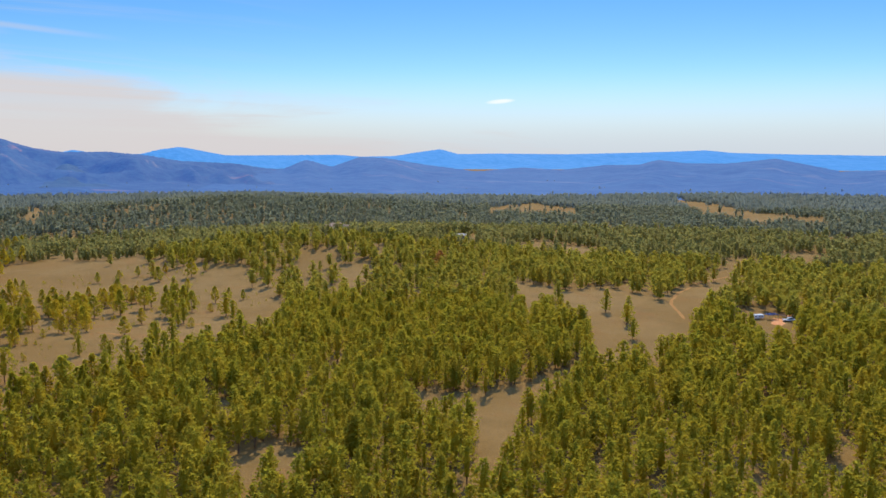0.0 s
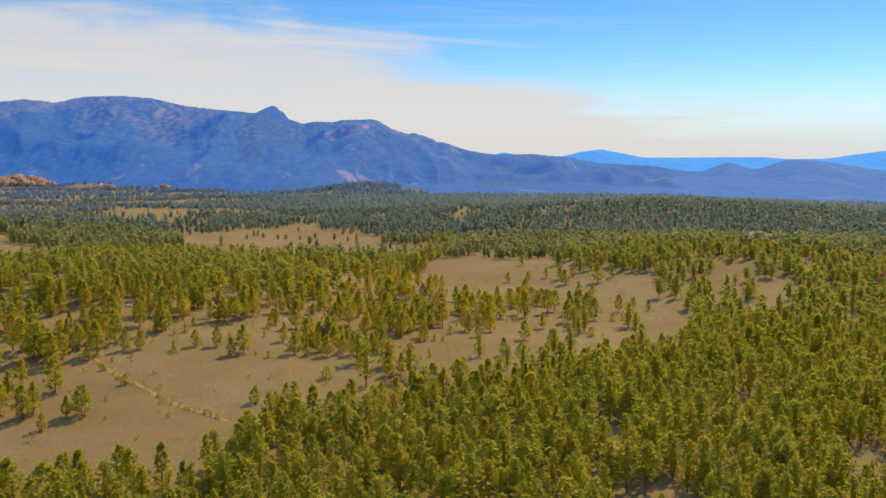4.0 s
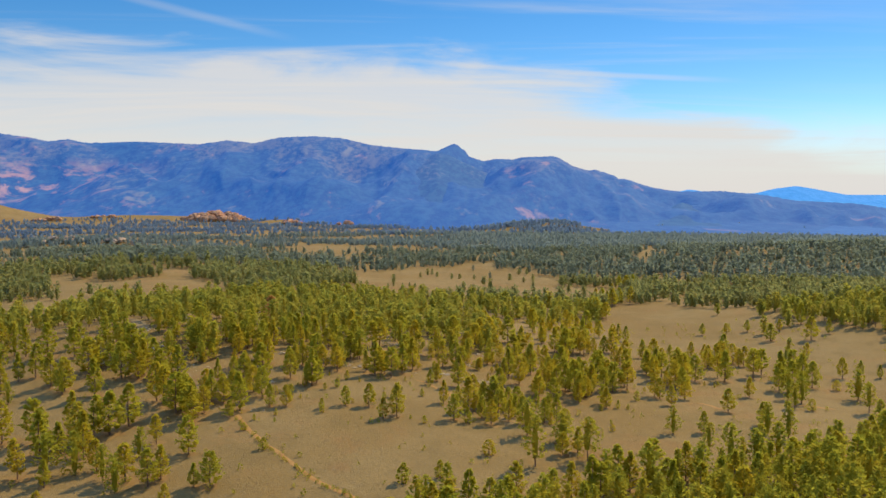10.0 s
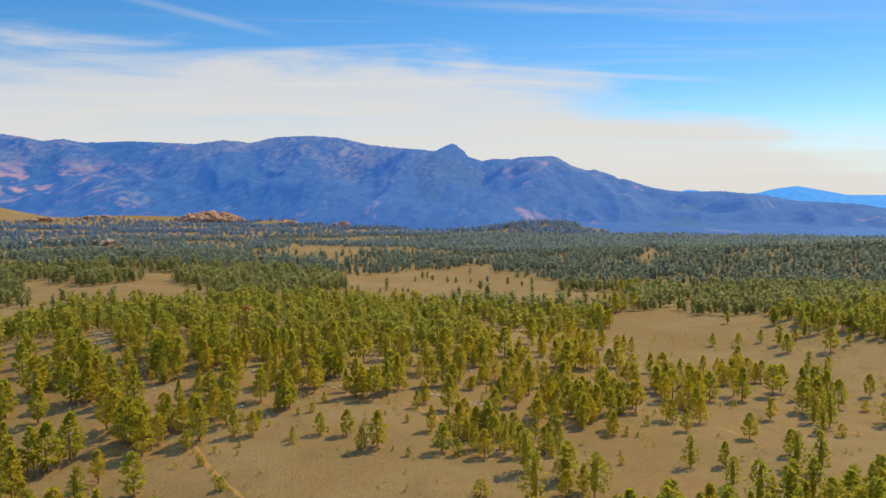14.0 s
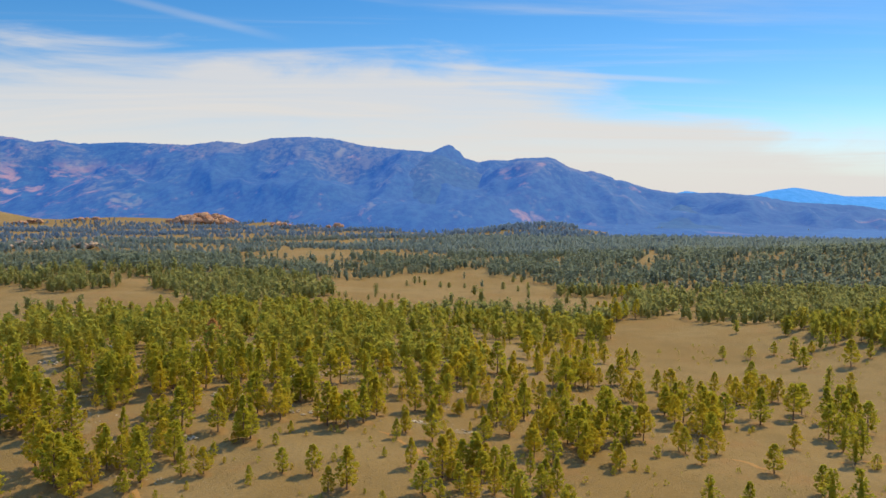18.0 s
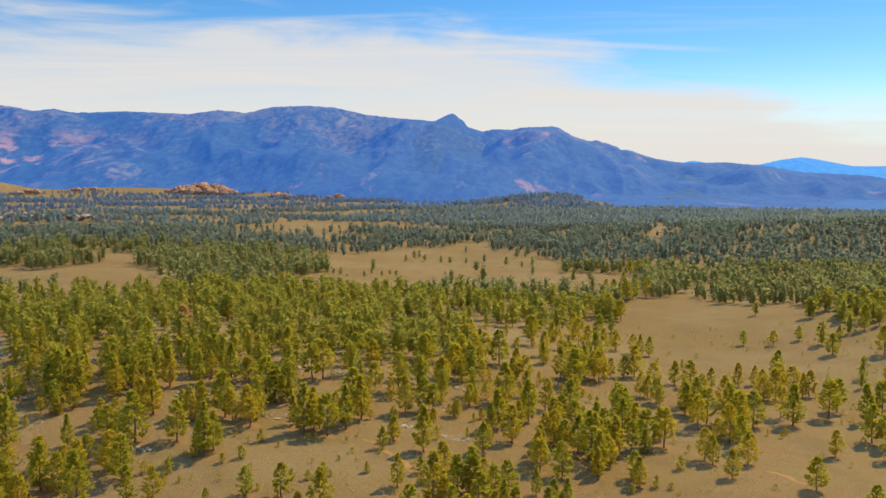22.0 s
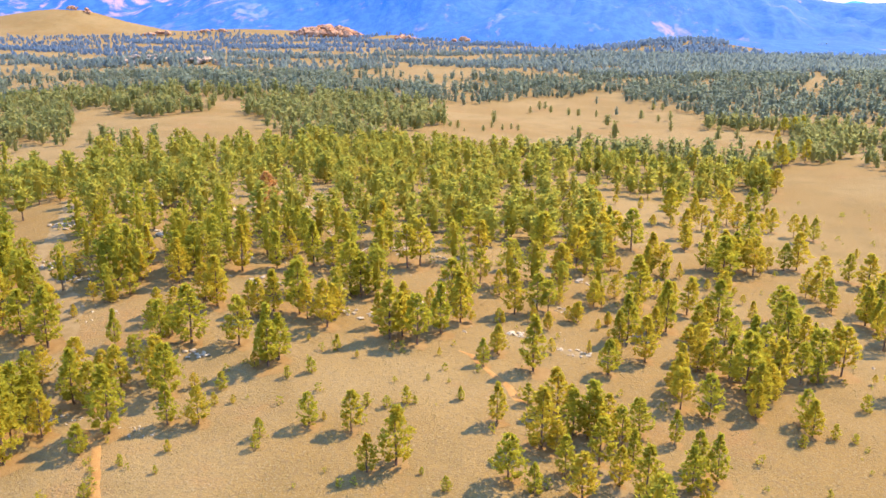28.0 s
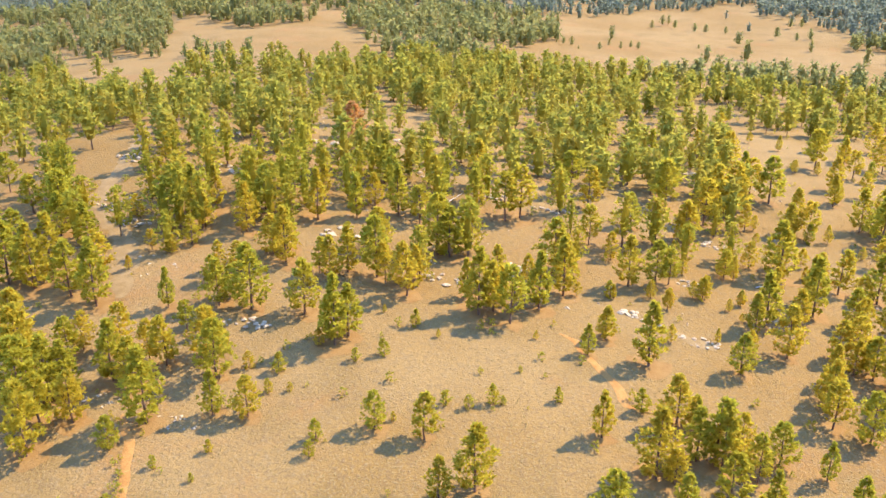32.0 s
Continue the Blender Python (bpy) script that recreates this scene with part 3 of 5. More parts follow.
def pine_arrays(seed, boughs, tufts, blade, spread, bare, taper, per=4):
    """Crown of a pine 1 m high: boughs that rise outwards, set with tufts of needles (single blades). Returns blades as triangles."""
    g = np.random.default_rng(seed)
    n = boughs * tufts
    u = np.repeat((np.arange(boughs) + g.uniform(0, 1, boughs)) / boughs, tufts)
    turn = np.repeat(np.arange(boughs) * 2.4 + g.normal(0, 0.5, boughs), tufts) + g.normal(0, 0.26, n)
    size = np.repeat(g.uniform(0.70, 1.14, boughs), tufts)
    f = np.sqrt(g.uniform(0.06, 1.0, n))
    r = reach_at(u, spread, taper) * size * f + 0.008
    lean = g.normal(0, 0.022, 2)
    z = bare + (1 - bare) * u + r * (0.42 * f - 0.12) + g.normal(0, 0.012, n)
    z = np.minimum(z, 0.99)
    c = np.stack([np.cos(turn) * r + lean[0] * z, np.sin(turn) * r + lean[1] * z, z], -1).repeat(per, 0)
    out = np.stack([np.cos(turn), np.sin(turn), np.full(n, 0.9)], -1).repeat(per, 0)
    d = 0.75 * out + g.normal(0, 0.62, (n * per, 3))
    d /= np.linalg.norm(d, axis=1, keepdims=True)
    q = np.cross(d, g.normal(0, 1, (n * per, 3)))
    q *= (blade * g.uniform(0.24, 0.40, n * per) / (np.linalg.norm(q, axis=1) + 1e-9))[:, None]
    m = c + d * blade * 0.15
    return np.stack([m - q, m + q, c + d * (blade * g.uniform(0.8, 1.35, n * per))[:, None]], 1)


def heart(seed, sides, rings, spread, bare, taper, fill):
    """The dense inner part of a crown, an uneven rounded cone."""
    g = np.random.default_rng(seed)
    lean, v = g.uniform(0, 6.28), []
    for k in range(rings):
        w = 0.02 + 0.80 * k / max(1, rings - 1)
        r = float(reach_at(np.array(w), spread, taper)) * fill
        v.append([(math.cos(lean + 0.5 * k + 6.283 * i / sides) * r * g.uniform(0.72, 1.2), math.sin(lean + 0.5 * k + 6.283 * i / sides) * r * g.uniform(0.72, 1.2),
                   bare + (1 - bare) * (w + g.uniform(-0.05, 0.05))) for i in range(sides)])
    tri = []
    for k in range(rings - 1):
        for i in range(sides):
            a, b, c, d = v[k][i], v[k][(i + 1) % sides], v[k + 1][(i + 1) % sides], v[k + 1][i]
            tri += [(a, b, c), (a, c, d)]
    tri += [(v[-1][i], v[-1][(i + 1) % sides], (0, 0, 0.97)) for i in range(sides)]
    tri += [(v[0][(i + 1) % sides], v[0][i], (0, 0, bare + 0.04)) for i in range(sides)]
    return np.array(tri)


def crown_mesh(name, tri):
    return mesh_from(name, tri.reshape(-1, 3), np.arange(len(tri) * 3).reshape(-1, 3))


def trunk_mesh(name, seed, height, foot, limbs, bare):
    """A tapered, slightly crooked trunk with bare limbs, 1 m high tree."""
    g = np.random.default_rng(seed)
    v, f = [], []

    def rod(points, radii, sides):
        start = len(v)
        for (px, py, pz), r in zip(points, radii):
            for k in range(sides):
                a = 2 * math.pi * k / sides
                v.append((px + r * math.cos(a), py + r * math.sin(a), pz))
        for i in range(len(points) - 1):
            for k in range(sides):
                a, b = start + i * sides + k, start + i * sides + (k + 1) % sides
                f.append((a, b, b + sides, a + sides))

    bend = g.normal(0, 0.006, (6, 2))
    zs = [-0.03, 0.03, 0.25, 0.5, 0.75, height]
    rs = [foot * 1.35, foot, foot * 0.82, foot * 0.6, foot * 0.35, foot * 0.08]
    rod([(bend[i, 0], bend[i, 1], zs[i]) for i in range(6)], rs, 7)
    for k in range(limbs):
        u, a = bare * 0.7 + (0.85 - bare * 0.7) * k / limbs, k * 2.4 + g.normal(0, 0.4)
        ln = 0.16 * (1 - u) + 0.04
        p0 = (0, 0, u)
        p1 = (math.cos(a) * ln * 0.6, math.sin(a) * ln * 0.6, u + 0.02)
        p2 = (math.cos(a) * ln, math.sin(a) * ln, u + 0.05)
        rod([p0, p1, p2], [foot * 0.28, foot * 0.18, foot * 0.06], 4)
    return mesh_from(name, v, f, True)


# kinds of pine: (branches, tufts a branch, blade, spread, bare trunk, taper)
KINDS = [(54, 8, 0.050, 0.280, 0.10, 0.84), (46, 8, 0.052, 0.262, 0.17, 0.74), (56, 7, 0.050, 0.248, 0.11, 0.96), (52, 9, 0.052, 0.330, 0.09, 0.72),
         (42, 8, 0.054, 0.282, 0.24, 0.62), (56, 7, 0.050, 0.228, 0.12, 1.00), (50, 8, 0.052, 0.300, 0.14, 0.78)]
SMALL = [(34, 7, 0.072, 0.37, 0.02, 0.80), (32, 7, 0.076, 0.43, 0.01, 0.68), (36, 7, 0.070, 0.33, 0.02, 0.90)]


def pine_kind(k, spec, needles, foot, label):
    ob = tagged(new("pine_tree"), label, "tree", "pines of the meadow and its edges")
    part("trunk", trunk_mesh("trunk", 50 + k, 0.93, foot, 9, spec[4]), BARK, ob, "grey-brown bark")
    part("crown", crown_mesh("crown", pine_arrays(100 + k, *spec, per=5)), needles, ob, "tufts of yellow-green needles")
    return ob


tall = [pine_kind(k, s, NEEDLES, 0.017, "tall ponderosa pine with yellow-green needles on dry grass") for k, s in enumerate(KINDS)]
small = [pine_kind(20 + k, s, NEEDLES, 0.022, "young bushy pine standing alone on dry grass") for k, s in enumerate(SMALL)]
dead = pine_kind(40, KINDS[3], NEEDLES_DEAD, 0.017, "dead pine with rust-red needles among green ones")

stand_by_gully = [
    (2.7, 292.3, 5.7), (6.2, 295, 9.1), (22.2, 295.1, 7.2), (26.5, 304.5, 9.6), (25.9, 293.3, 4.3), (28.5, 316.5, 7.7), (31.2, 310, 7.6), (33.4, 310.5, 9.3),
    (36.5, 313.1, 6.3), (32.4, 293.5, 6.9), (34.9, 302.1, 7.6), (38.5, 308.6, 7), (41.3, 312.9, 6.2), (39.8, 302.6, 6.3), (41.3, 295.8, 7.7), (44, 295.7, 3.9),
    (37.6, 297.6, 6.1), (49.4, 305.2, 6.3), (51.7, 302.5, 7.6), (47.8, 298.8, 6.9), (46.8, 311.8, 5.6), (49.5, 297.1, 3.4), (19.3, 310.3, 6.7), (23.8, 318, 3.5),
    (30.1, 298.5, 6.2), (28.7, 304.3, 5), (34.2, 309.1, 7.5), (30.7, 317.1, 5),
]
saplings = [
    (-8.6, 302.2, 5.5), (-2.1, 302.2, 6.4), (-1.4, 310, 2.1), (4.6, 312.1, 2.9), (12.8, 316.1, 2.3), (-14.9, 298, 3), (-14.5, 294.9, 2.2), (-26.8, 292.5, 1.8),
    (-26.1, 287.1, 1.2), (-31.8, 288, 1.7), (-38.8, 289.4, 4.8), (-33.1, 280.8, 1.9), (-25.2, 299.8, 5.9), (-25.9, 310.5, 3), (-22.4, 306.5, 1.4), (-25, 305.5, 2.1),
    (-30.3, 310.1, 2.5), (-16.4, 315.8, 2), (-13, 318.4, 2.7), (-11.1, 327.7, 2.9), (-6.9, 304.6, 1.4), (14.1, 290.8, 2.1), (10.1, 293.8, 1.1), (1.7, 310.2, 1.9),
    (5.9, 312.5, 1.3), (67, 316.8, 2), (73, 320.9, 2.6), (75.9, 320.2, 1.6), (81.4, 332.8, 3.1), (67.3, 302.3, 1.3), (6.6, 321.1, 1.1),
]
west_stand = [
    (-56.3, 305.2, 6.7), (-53.2, 296.7, 9.5), (-46.7, 293, 7.5), (-47.1, 302.3, 9.3), (-43.5, 301.8, 7.5), (-37.2, 295.3, 10.6), (-41.7, 307.4, 7.7), (-40.1, 316.1, 4),
    (-33.5, 306.5, 8.9), (-50.1, 321.3, 6.8), (-47.3, 330.1, 4.7), (-42.7, 323.9, 7.9), (-37.1, 324.4, 10.9), (-61.6, 318.9, 11.1), (-67.4, 320.2, 9.6), 
    (-51.5, 298.5, 7.8), (-50.8, 291.7, 7), (-43.8, 316.3, 5.1), (-42.1, 327.2, 5.4), (-31.6, 338.4, 6.3), (-27.2, 340.4, 8.3), (-22.1, 340.6, 10.6), (-15.2, 336.1, 9.3),
    (-15.1, 353.3, 11.2), (-12.6, 352.7, 9.4), (-38.5, 339.8, 10), (-50.8, 357.4, 8.8), (-52.8, 353.4, 8.7), (-62.4, 350.7, 9.9), (-59.8, 354.7, 8.7), (-72.6, 347.3, 4.2),
]
middle_stand = [
    (-20.8, 318.7, 11.5), (-22.5, 320.7, 6.8), (-19.8, 321.6, 8.3), (-2.9, 334.9, 11.8), (2.5, 334.2, 9.6), (-2.5, 346.5, 7.1), (5.8, 340.5, 9.9), (8.8, 347.1, 10.8),
    (5.9, 355.9, 9.8), (-6.1, 339.7, 6.9), (23.9, 330.4, 10.3), (15.1, 329.9, 5), (17.1, 335.5, 5.7), (16.4, 350.1, 3.2), (18.9, 355.6, 9.4), (23.5, 357.4, 8.3),
    (25.8, 359.2, 6.8), (31.6, 356, 4), (35.3, 365.8, 6), (37.2, 333.7, 6.7), (41.7, 351.1, 9.6), (39.9, 348, 7), (45.3, 372.2, 11.8), (50, 363.7, 9),
    (55.6, 371.3, 8.6), (10.4, 369.7, 7.9), (-7, 373.6, 10), (-4.3, 376.7, 10.8), (-40.1, 357.8, 10), (-33.8, 361.7, 8.4), (-26.9, 366.5, 10.4), (-21.9, 364.9, 7.8),
]
east_stand = [
    (49.1, 324.3, 7.3), (53.5, 322.7, 7.7), (61.6, 334.9, 11.8), (62.3, 328.5, 8.4), (56.6, 340.5, 6.9), (59.4, 339, 8.9), (67.4, 336.9, 9.8), (64, 360.1, 5.1),
    (62.2, 370.6, 9.2), (75.9, 374.9, 8.7), (72.8, 354.4, 9.6), (76.4, 355.9, 8.5), (80.4, 363.3, 5.2), (75.5, 342, 5.8), (69.3, 324.5, 6.2), (82.1, 355, 8.4),
    (81.7, 348.1, 9.7), (72.3, 341, 7.9), (51.9, 344.3, 6.8), (56.2, 357.5, 7.2), (48.4, 331, 5.3), (66.5, 344.4, 9), (65.3, 349.4, 9.2), (44.3, 341.8, 8.9),
    (46.9, 353.8, 6.5), (98.2, 388.5, 8.1), (97.1, 377, 7.7), (90.3, 387.2, 5.4), (102.6, 416.6, 7.6), (106.4, 413.2, 9), (64.9, 409.4, 10.1), (71.1, 410.3, 9.4),
]
lone_meadow_pines = [
    (108.1, 324.3, 7.3), (92.5, 297.8, 6.1), (113.8, 310.1, 6.9), (148, 484.1, 5.8), (159.2, 481.7, 5.7), (171.3, 487.1, 5.8), (173.4, 462, 8.2), (186, 483.5, 5.8),
    (9.9, 249.1, 4.4), (18.5, 252.3, 4.1), (30.5, 268.7, 3.7), (-25.5, 268.5, 2.9), (-40.2, 238.6, 4.2), (-66.1, 235.8, 4.2), (-36.3, 247, 5.3), (-32.7, 247, 7.9),
    (59.8, 290.4, 2.1), (66.1, 294.5, 2), (172.9, 387, 7.9), (181.8, 391.6, 5.7), (186.8, 385.8, 5), (138.3, 333.6, 3.8), (160.4, 365, 3.6), (49.1, 271.5, 6),
    (53.3, 274.4, 6.5), (69.4, 320.6, 6.3),
]
south_edge = [
    (8.8, 221.9, 8.2), (12.8, 221, 9.1), (17.3, 229.1, 8.6), (20.2, 226.1, 9.3), (24.5, 234.1, 9.4), (28.8, 234.4, 7.7), (35.2, 245, 7.5), (38.2, 226.4, 10),
    (42.9, 239.6, 8.3), (47.4, 244.6, 8.2), (51.5, 242.8, 10.5), (53.5, 243.3, 8.9), (59.1, 252.2, 10), (61.6, 251.1, 8.9), (69, 259.8, 9.4), (70.2, 251, 8),
    (76.4, 259, 9.4), (75.1, 242.7, 10.1), (81.9, 250.1, 9.1), (86.1, 253, 9.7), (91.3, 252.4, 9.5), (99.2, 266.4, 7.7), (102.8, 263.1, 9.8), (110.9, 270.7, 9.3),
    (111, 264, 8.4), (124.1, 283.8, 7.6), (120, 265.3, 10.1), (136.7, 292.2, 8.9), (124.1, 257.9, 9.7),
]
south_west_edge = [
    (-35.8, 196.8, 10.1), (-29.2, 192.3, 10.3), (-27.6, 201.5, 8.7), (-23.9, 199.3, 9.9), (-17.7, 203.9, 8.8), (-13.5, 198.1, 10.3), (-8.4, 200.7, 10.1), (-3.6, 196.6, 7.8),
    (0.1, 209.5, 7.9), (4.1, 199, 8.2), (7.9, 211.9, 10.4), (12.8, 217.3, 8.8), (20.4, 231, 8.4), (26, 212.6, 8.7), (32.5, 233.8, 8.6), (33.4, 204.8, 9.3),
    (47.9, 230.9, 9.3), (69.3, 242.8, 10.5), (68.9, 215.9, 9.5), (63.8, 212.7, 8), (38.3, 204, 10.1), (39.9, 197.8, 10.4), (83.9, 240.9, 10.2), (89.3, 228.6, 9.2),
]
hill_pines = [
    (-81.4, 371.7, 6.8), (-74.5, 359.4, 6.4), (-49.8, 347.9, 9.3), (-57.1, 340.6, 5.5), (-40.3, 344.5, 8.1), (-36.2, 367.5, 6.7),
    (-32.6, 369.2, 6.8), (-35.2, 382, 8.4), (-25.3, 350.6, 7.8), (-30, 348.6, 5.1), (-44.1, 370.6, 6), (-16.4, 389.5, 10.4), (0.7, 392, 7.9), (2.5, 401.3, 8.2),
    (7.8, 389, 8.9), (18.4, 432.6, 9.1), (23.3, 398.4, 11.6), (31.7, 392.7, 10), (35.9, 402.5, 9.1), (40.2, 421.9, 9.9), (46.4, 417.2, 11.8), (63.5, 481.4, 7.1),
    (70.6, 475.8, 7.7), (62.7, 428.2, 5.8), (49.1, 396.2, 7.6), (27.9, 380.6, 8.5), (17.2, 382.6, 7.4), (-105.3, 352, 8.2), (-93, 343.5, 7.7), (-81.5, 336.7, 8.4),
]
hill_pines_more = [
    (-73.7, 334.3, 8.3), (-87, 331.5, 7.3), (-56.2, 368, 5.4), (74.3, 452.2, 6), (53, 395.8, 4.3),
]
meadow_groves = [
    (113.4, 414.1, 6.7), (123.8, 419.2, 7.7), (142.1, 434.1, 9.2), (130, 403.8, 9.8), (124.7, 399.3, 7.8), (123.6, 374.9, 11.8), (142.5, 409.2, 8.1), (137.2, 383.2, 11.8),
    (143.4, 392.2, 9.9), (111.9, 372.5, 9.6), (105.3, 365, 11.7), (104.9, 373.9, 11.8), (99.5, 372.6, 9.6), (95.9, 381.2, 9), (101.8, 390, 8.4), (76.9, 346.2, 9.4),
    (74.6, 364.4, 10.1), (91.7, 329.1, 6.6), (101.6, 350.2, 8.7), (90.1, 337.7, 6.8), (146.5, 380.7, 11.8), (138.5, 361.7, 10), (152.5, 384.1, 11.8), (152.1, 374.5, 11.8),
    (142.2, 359.3, 11.5), (174.2, 423.4, 6.4), (153.2, 368.4, 9.5), (123.6, 349.2, 6.7), (190.8, 457.6, 10.5), (203.3, 467, 7.3), (201.4, 494.8, 10.4), (90.8, 421.6, 10.4),
]
meadow_groves_more = [
    (86.9, 420, 7.4), (82.2, 417.6, 6.3), (68.2, 402.4, 11.8), (73.2, 413.3, 10.1), (61.5, 425, 7.5), (70.4, 472.1, 7.5), (80.4, 435.6, 11.8), (93.3, 464.9, 7.8),
    (100.4, 456, 8.3), (104.7, 460, 7.2), (61, 458.7, 11.7), (49.9, 358.6, 10.6), (50.5, 336.2, 6.7), (61, 354.3, 8.1), (61.2, 324.1, 6.4), (88.9, 478.3, 11.8),
    (110.5, 538.8, 9.7), (106.5, 547, 11.3), (90.5, 391, 7.2),
]
west_hill_stand = [
    (-87.7, 250.2, 10.7), (-81.4, 243.7, 9.9), (-98.7, 261.6, 7.2), (-77.8, 251.7, 9.3), (-69.9, 247.4, 6.3), (-61.4, 255.7, 7.4), (-52.8, 250.2, 8.7), (-46.7, 247.5, 8.6),
    (-44.9, 251, 7.8), (-92.9, 274.5, 10.8), (-84.1, 273.7, 11.8), (-78.9, 264.9, 11.3), (-74.1, 264.3, 8.3), (-76.4, 278.4, 11.8), (-67.8, 263.9, 11.8), (-69.8, 275.2, 11.8),
    (-67, 277.9, 11.8), (-64, 283.6, 11.2), (-52.7, 271.4, 7.4), (-42.8, 265.4, 9.3), (-48.2, 286.3, 10.1), (-59.7, 299.5, 11.3), (-63, 302.9, 11.8), (-54.4, 293, 11.8),
    (-29.8, 298.9, 6.5), (-28.7, 325.7, 9.1), (-108.3, 294.6, 5.8), (-120.4, 306.1, 7.3), (-126.1, 327.9, 9.2), (-111.7, 310.8, 8.7), (-111.3, 320.9, 8.9), (-107.3, 323.5, 10.3),
]
west_hill_stand_more = [
    (-98.9, 315.4, 10), (-93.1, 311.5, 9.8), (-91.3, 325, 11.8), (-82.3, 307.1, 11.8), (-79.7, 320.9, 11.8), (-83.3, 340, 10.9), (-74.5, 320.6, 11.8), (-73.9, 324.5, 11.8),
    (-102.7, 341.3, 9.6), (-112.3, 343.3, 11), (-120.9, 345.7, 9.7), (-130.8, 349.4, 11.2), (-141.7, 354.5, 11.4),
]
grove_pines = [
    (53, 476, 4.8), (55, 454, 2.8), (38, 406, 11.8), (42, 419, 9.8), (33, 432, 8.4), (38, 444, 9.7), (30, 450, 7.9), (70, 454, 8.1),
    (80, 469, 10.7), (82, 461, 9.4), (86, 450, 8.5), (94, 477, 5.7), (76, 413, 8.9), (79, 411, 6.3), (46, 378, 6.7), (40, 375, 5.4),
    (35, 368, 3.8), (53, 377, 5.5), (66, 389, 6.7), (68, 393, 3.3), (60, 372, 4.8), (44, 363, 6.0), (70, 374, 4.8), (32, 360, 3.1),
    (34, 401, 11.8), (40, 395, 6.5), (82, 494, 9.7), (70, 436, 6.9), (99, 461, 7.6), (87, 397, 7.7),
]
grove_pines_more = [
    (89, 396, 7.1), (94, 409, 8.1), (108, 406, 6.4), (111, 394, 8.9), (130, 422, 6.9), (128, 409, 8.5), (136, 417, 8.8), (140, 415, 8.4),
    (140, 408, 7.8), (81, 378, 3.4), (112, 442, 3.6), (49, 329, 8.2), (54, 341, 6.2), (67, 339, 9.0), (57, 355, 7.2), (55, 346, 7.7),
    (56, 343, 5.5), (65, 332, 7.0), (95, 366, 9.9), (87, 346, 2.0), (89, 340, 8.0), (100, 356, 10.2), (104, 360, 8.9), (99, 340, 7.9),
    (123, 382, 9.3), (113, 365, 1.7), (116, 363, 2.0), (118, 366, 1.7), (106, 373, 7.9), (98, 359, 5.9), (112, 382, 7.2), (97, 380, 6.4),
]
hill_foot_pines = [
    (-66, 326, 8.8), (-63, 330, 2.7), (-56, 308, 6.3), (-63, 337, 3.9), (-59, 337, 3.5), (-58, 347, 6.5), (-48, 334, 5.6), (-45, 335, 5.6),
    (-51, 310, 7.3), (-50, 307, 6.0), (-45, 308, 6.5), (-37, 311, 8.3), (-42, 342, 7.7), (-29, 337, 7.9), (-23, 318, 3.0), (-20, 339, 7.8),
    (-15, 341, 7.2), (-1, 337, 8.9), (-17, 330, 1.5), (-7, 326, 1.4), (7, 331, 1.5), (26, 350, 3.2), (39, 341, 4.1), (3, 346, 6.9),
    (0, 339, 7.7), (8, 355, 6.9), (11, 348, 2.7), (15, 365, 5.7), (30, 356, 3.3), (38, 357, 3.0),
]
upper_meadow_pines = [
    (14, 838, 5.9), (27, 833, 5.8), (34, 825, 6.2), (47, 828, 5.3), (78, 816, 7.9), (90, 814, 5.2), (99, 822, 7.1), (30, 740, 2.7),
    (93, 759, 3.6), (115, 712, 8.9), (128, 725, 6.5), (-21, 684, 3.9), (-18, 705, 4.4), (-11, 698, 4.0), (-6, 701, 4.3), (-2, 703, 4.0),
    (-46, 698, 3.3), (-41, 690, 4.3), (-37, 693, 5.0), (-1, 828, 5.3), (5, 846, 7.3), (9, 858, 6.5), (-31, 675, 2.1), (91, 871, 6.6),
    (99, 880, 6.3),
]
gap_pines = [
    (120, 626, 9.5), (122, 618, 10.6), (125, 613, 9.3), (127, 604, 11.5), (133, 616, 11.5), (168, 755, 11.5), (174, 761, 11.5), (163, 761, 9.8),
    (143, 689, 9.4), (108, 541, 7.3), (110, 546, 7.9), (106, 543, 6.8), (142, 623, 11.5),
]

understory_pines = [
    (32, 489, 4), (37, 497, 5.2), (45, 481, 3.5), (61, 453, 3.6), (55, 450, 3.9), (50, 437, 3.4), (62, 469, 3.4), (26, 350, 3.9), (36, 354, 2.3), (38, 357, 2.9),
    (36, 372, 4.4), (37, 367, 4.9), (38, 351, 1.7), (28, 365, 3.6), (32, 356, 4.6), (23, 353, 3.4), (17, 350, 2.8), (17, 337, 4.1), (42, 388, 2.7), (42, 397, 3.5),
    (57, 398, 4.3), (63, 393, 2.8), (69, 391, 2.1), (70, 385, 2.5), (27, 339, 3.1), (53, 421, 3.9), (29, 380, 2.3), (26, 375, 2.3), (50, 381, 4), (50, 374, 3.2),
    (34, 342, 2.7), (50, 399, 10.5), (53, 398, 8.6), (28, 382, 8.6), (77, 410, 10.5), (63, 438, 9.3), (70, 413, 10.5),
]


placed = []


def stand(ob, x, y, h, first, wide=1.12):
    """Sets a pine of height h at a place; the first of its kind is moved, the others are copies."""
    m = Matrix.Translation((x, y, float(lie(x, y)) - 0.02 * h)) @ pose(0, 0, 0, 0, 0, rng.uniform(0, 360)) @ Matrix.Diagonal((h * wide * rng.uniform(0.9, 1.2), h * wide * rng.uniform(0.9, 1.2), h, 1))
    placed.append((x, y))
    if first:
        ob.matrix_world = m
    else:
        o = copy_thing(ob, m)
        o.matrix_basis = m


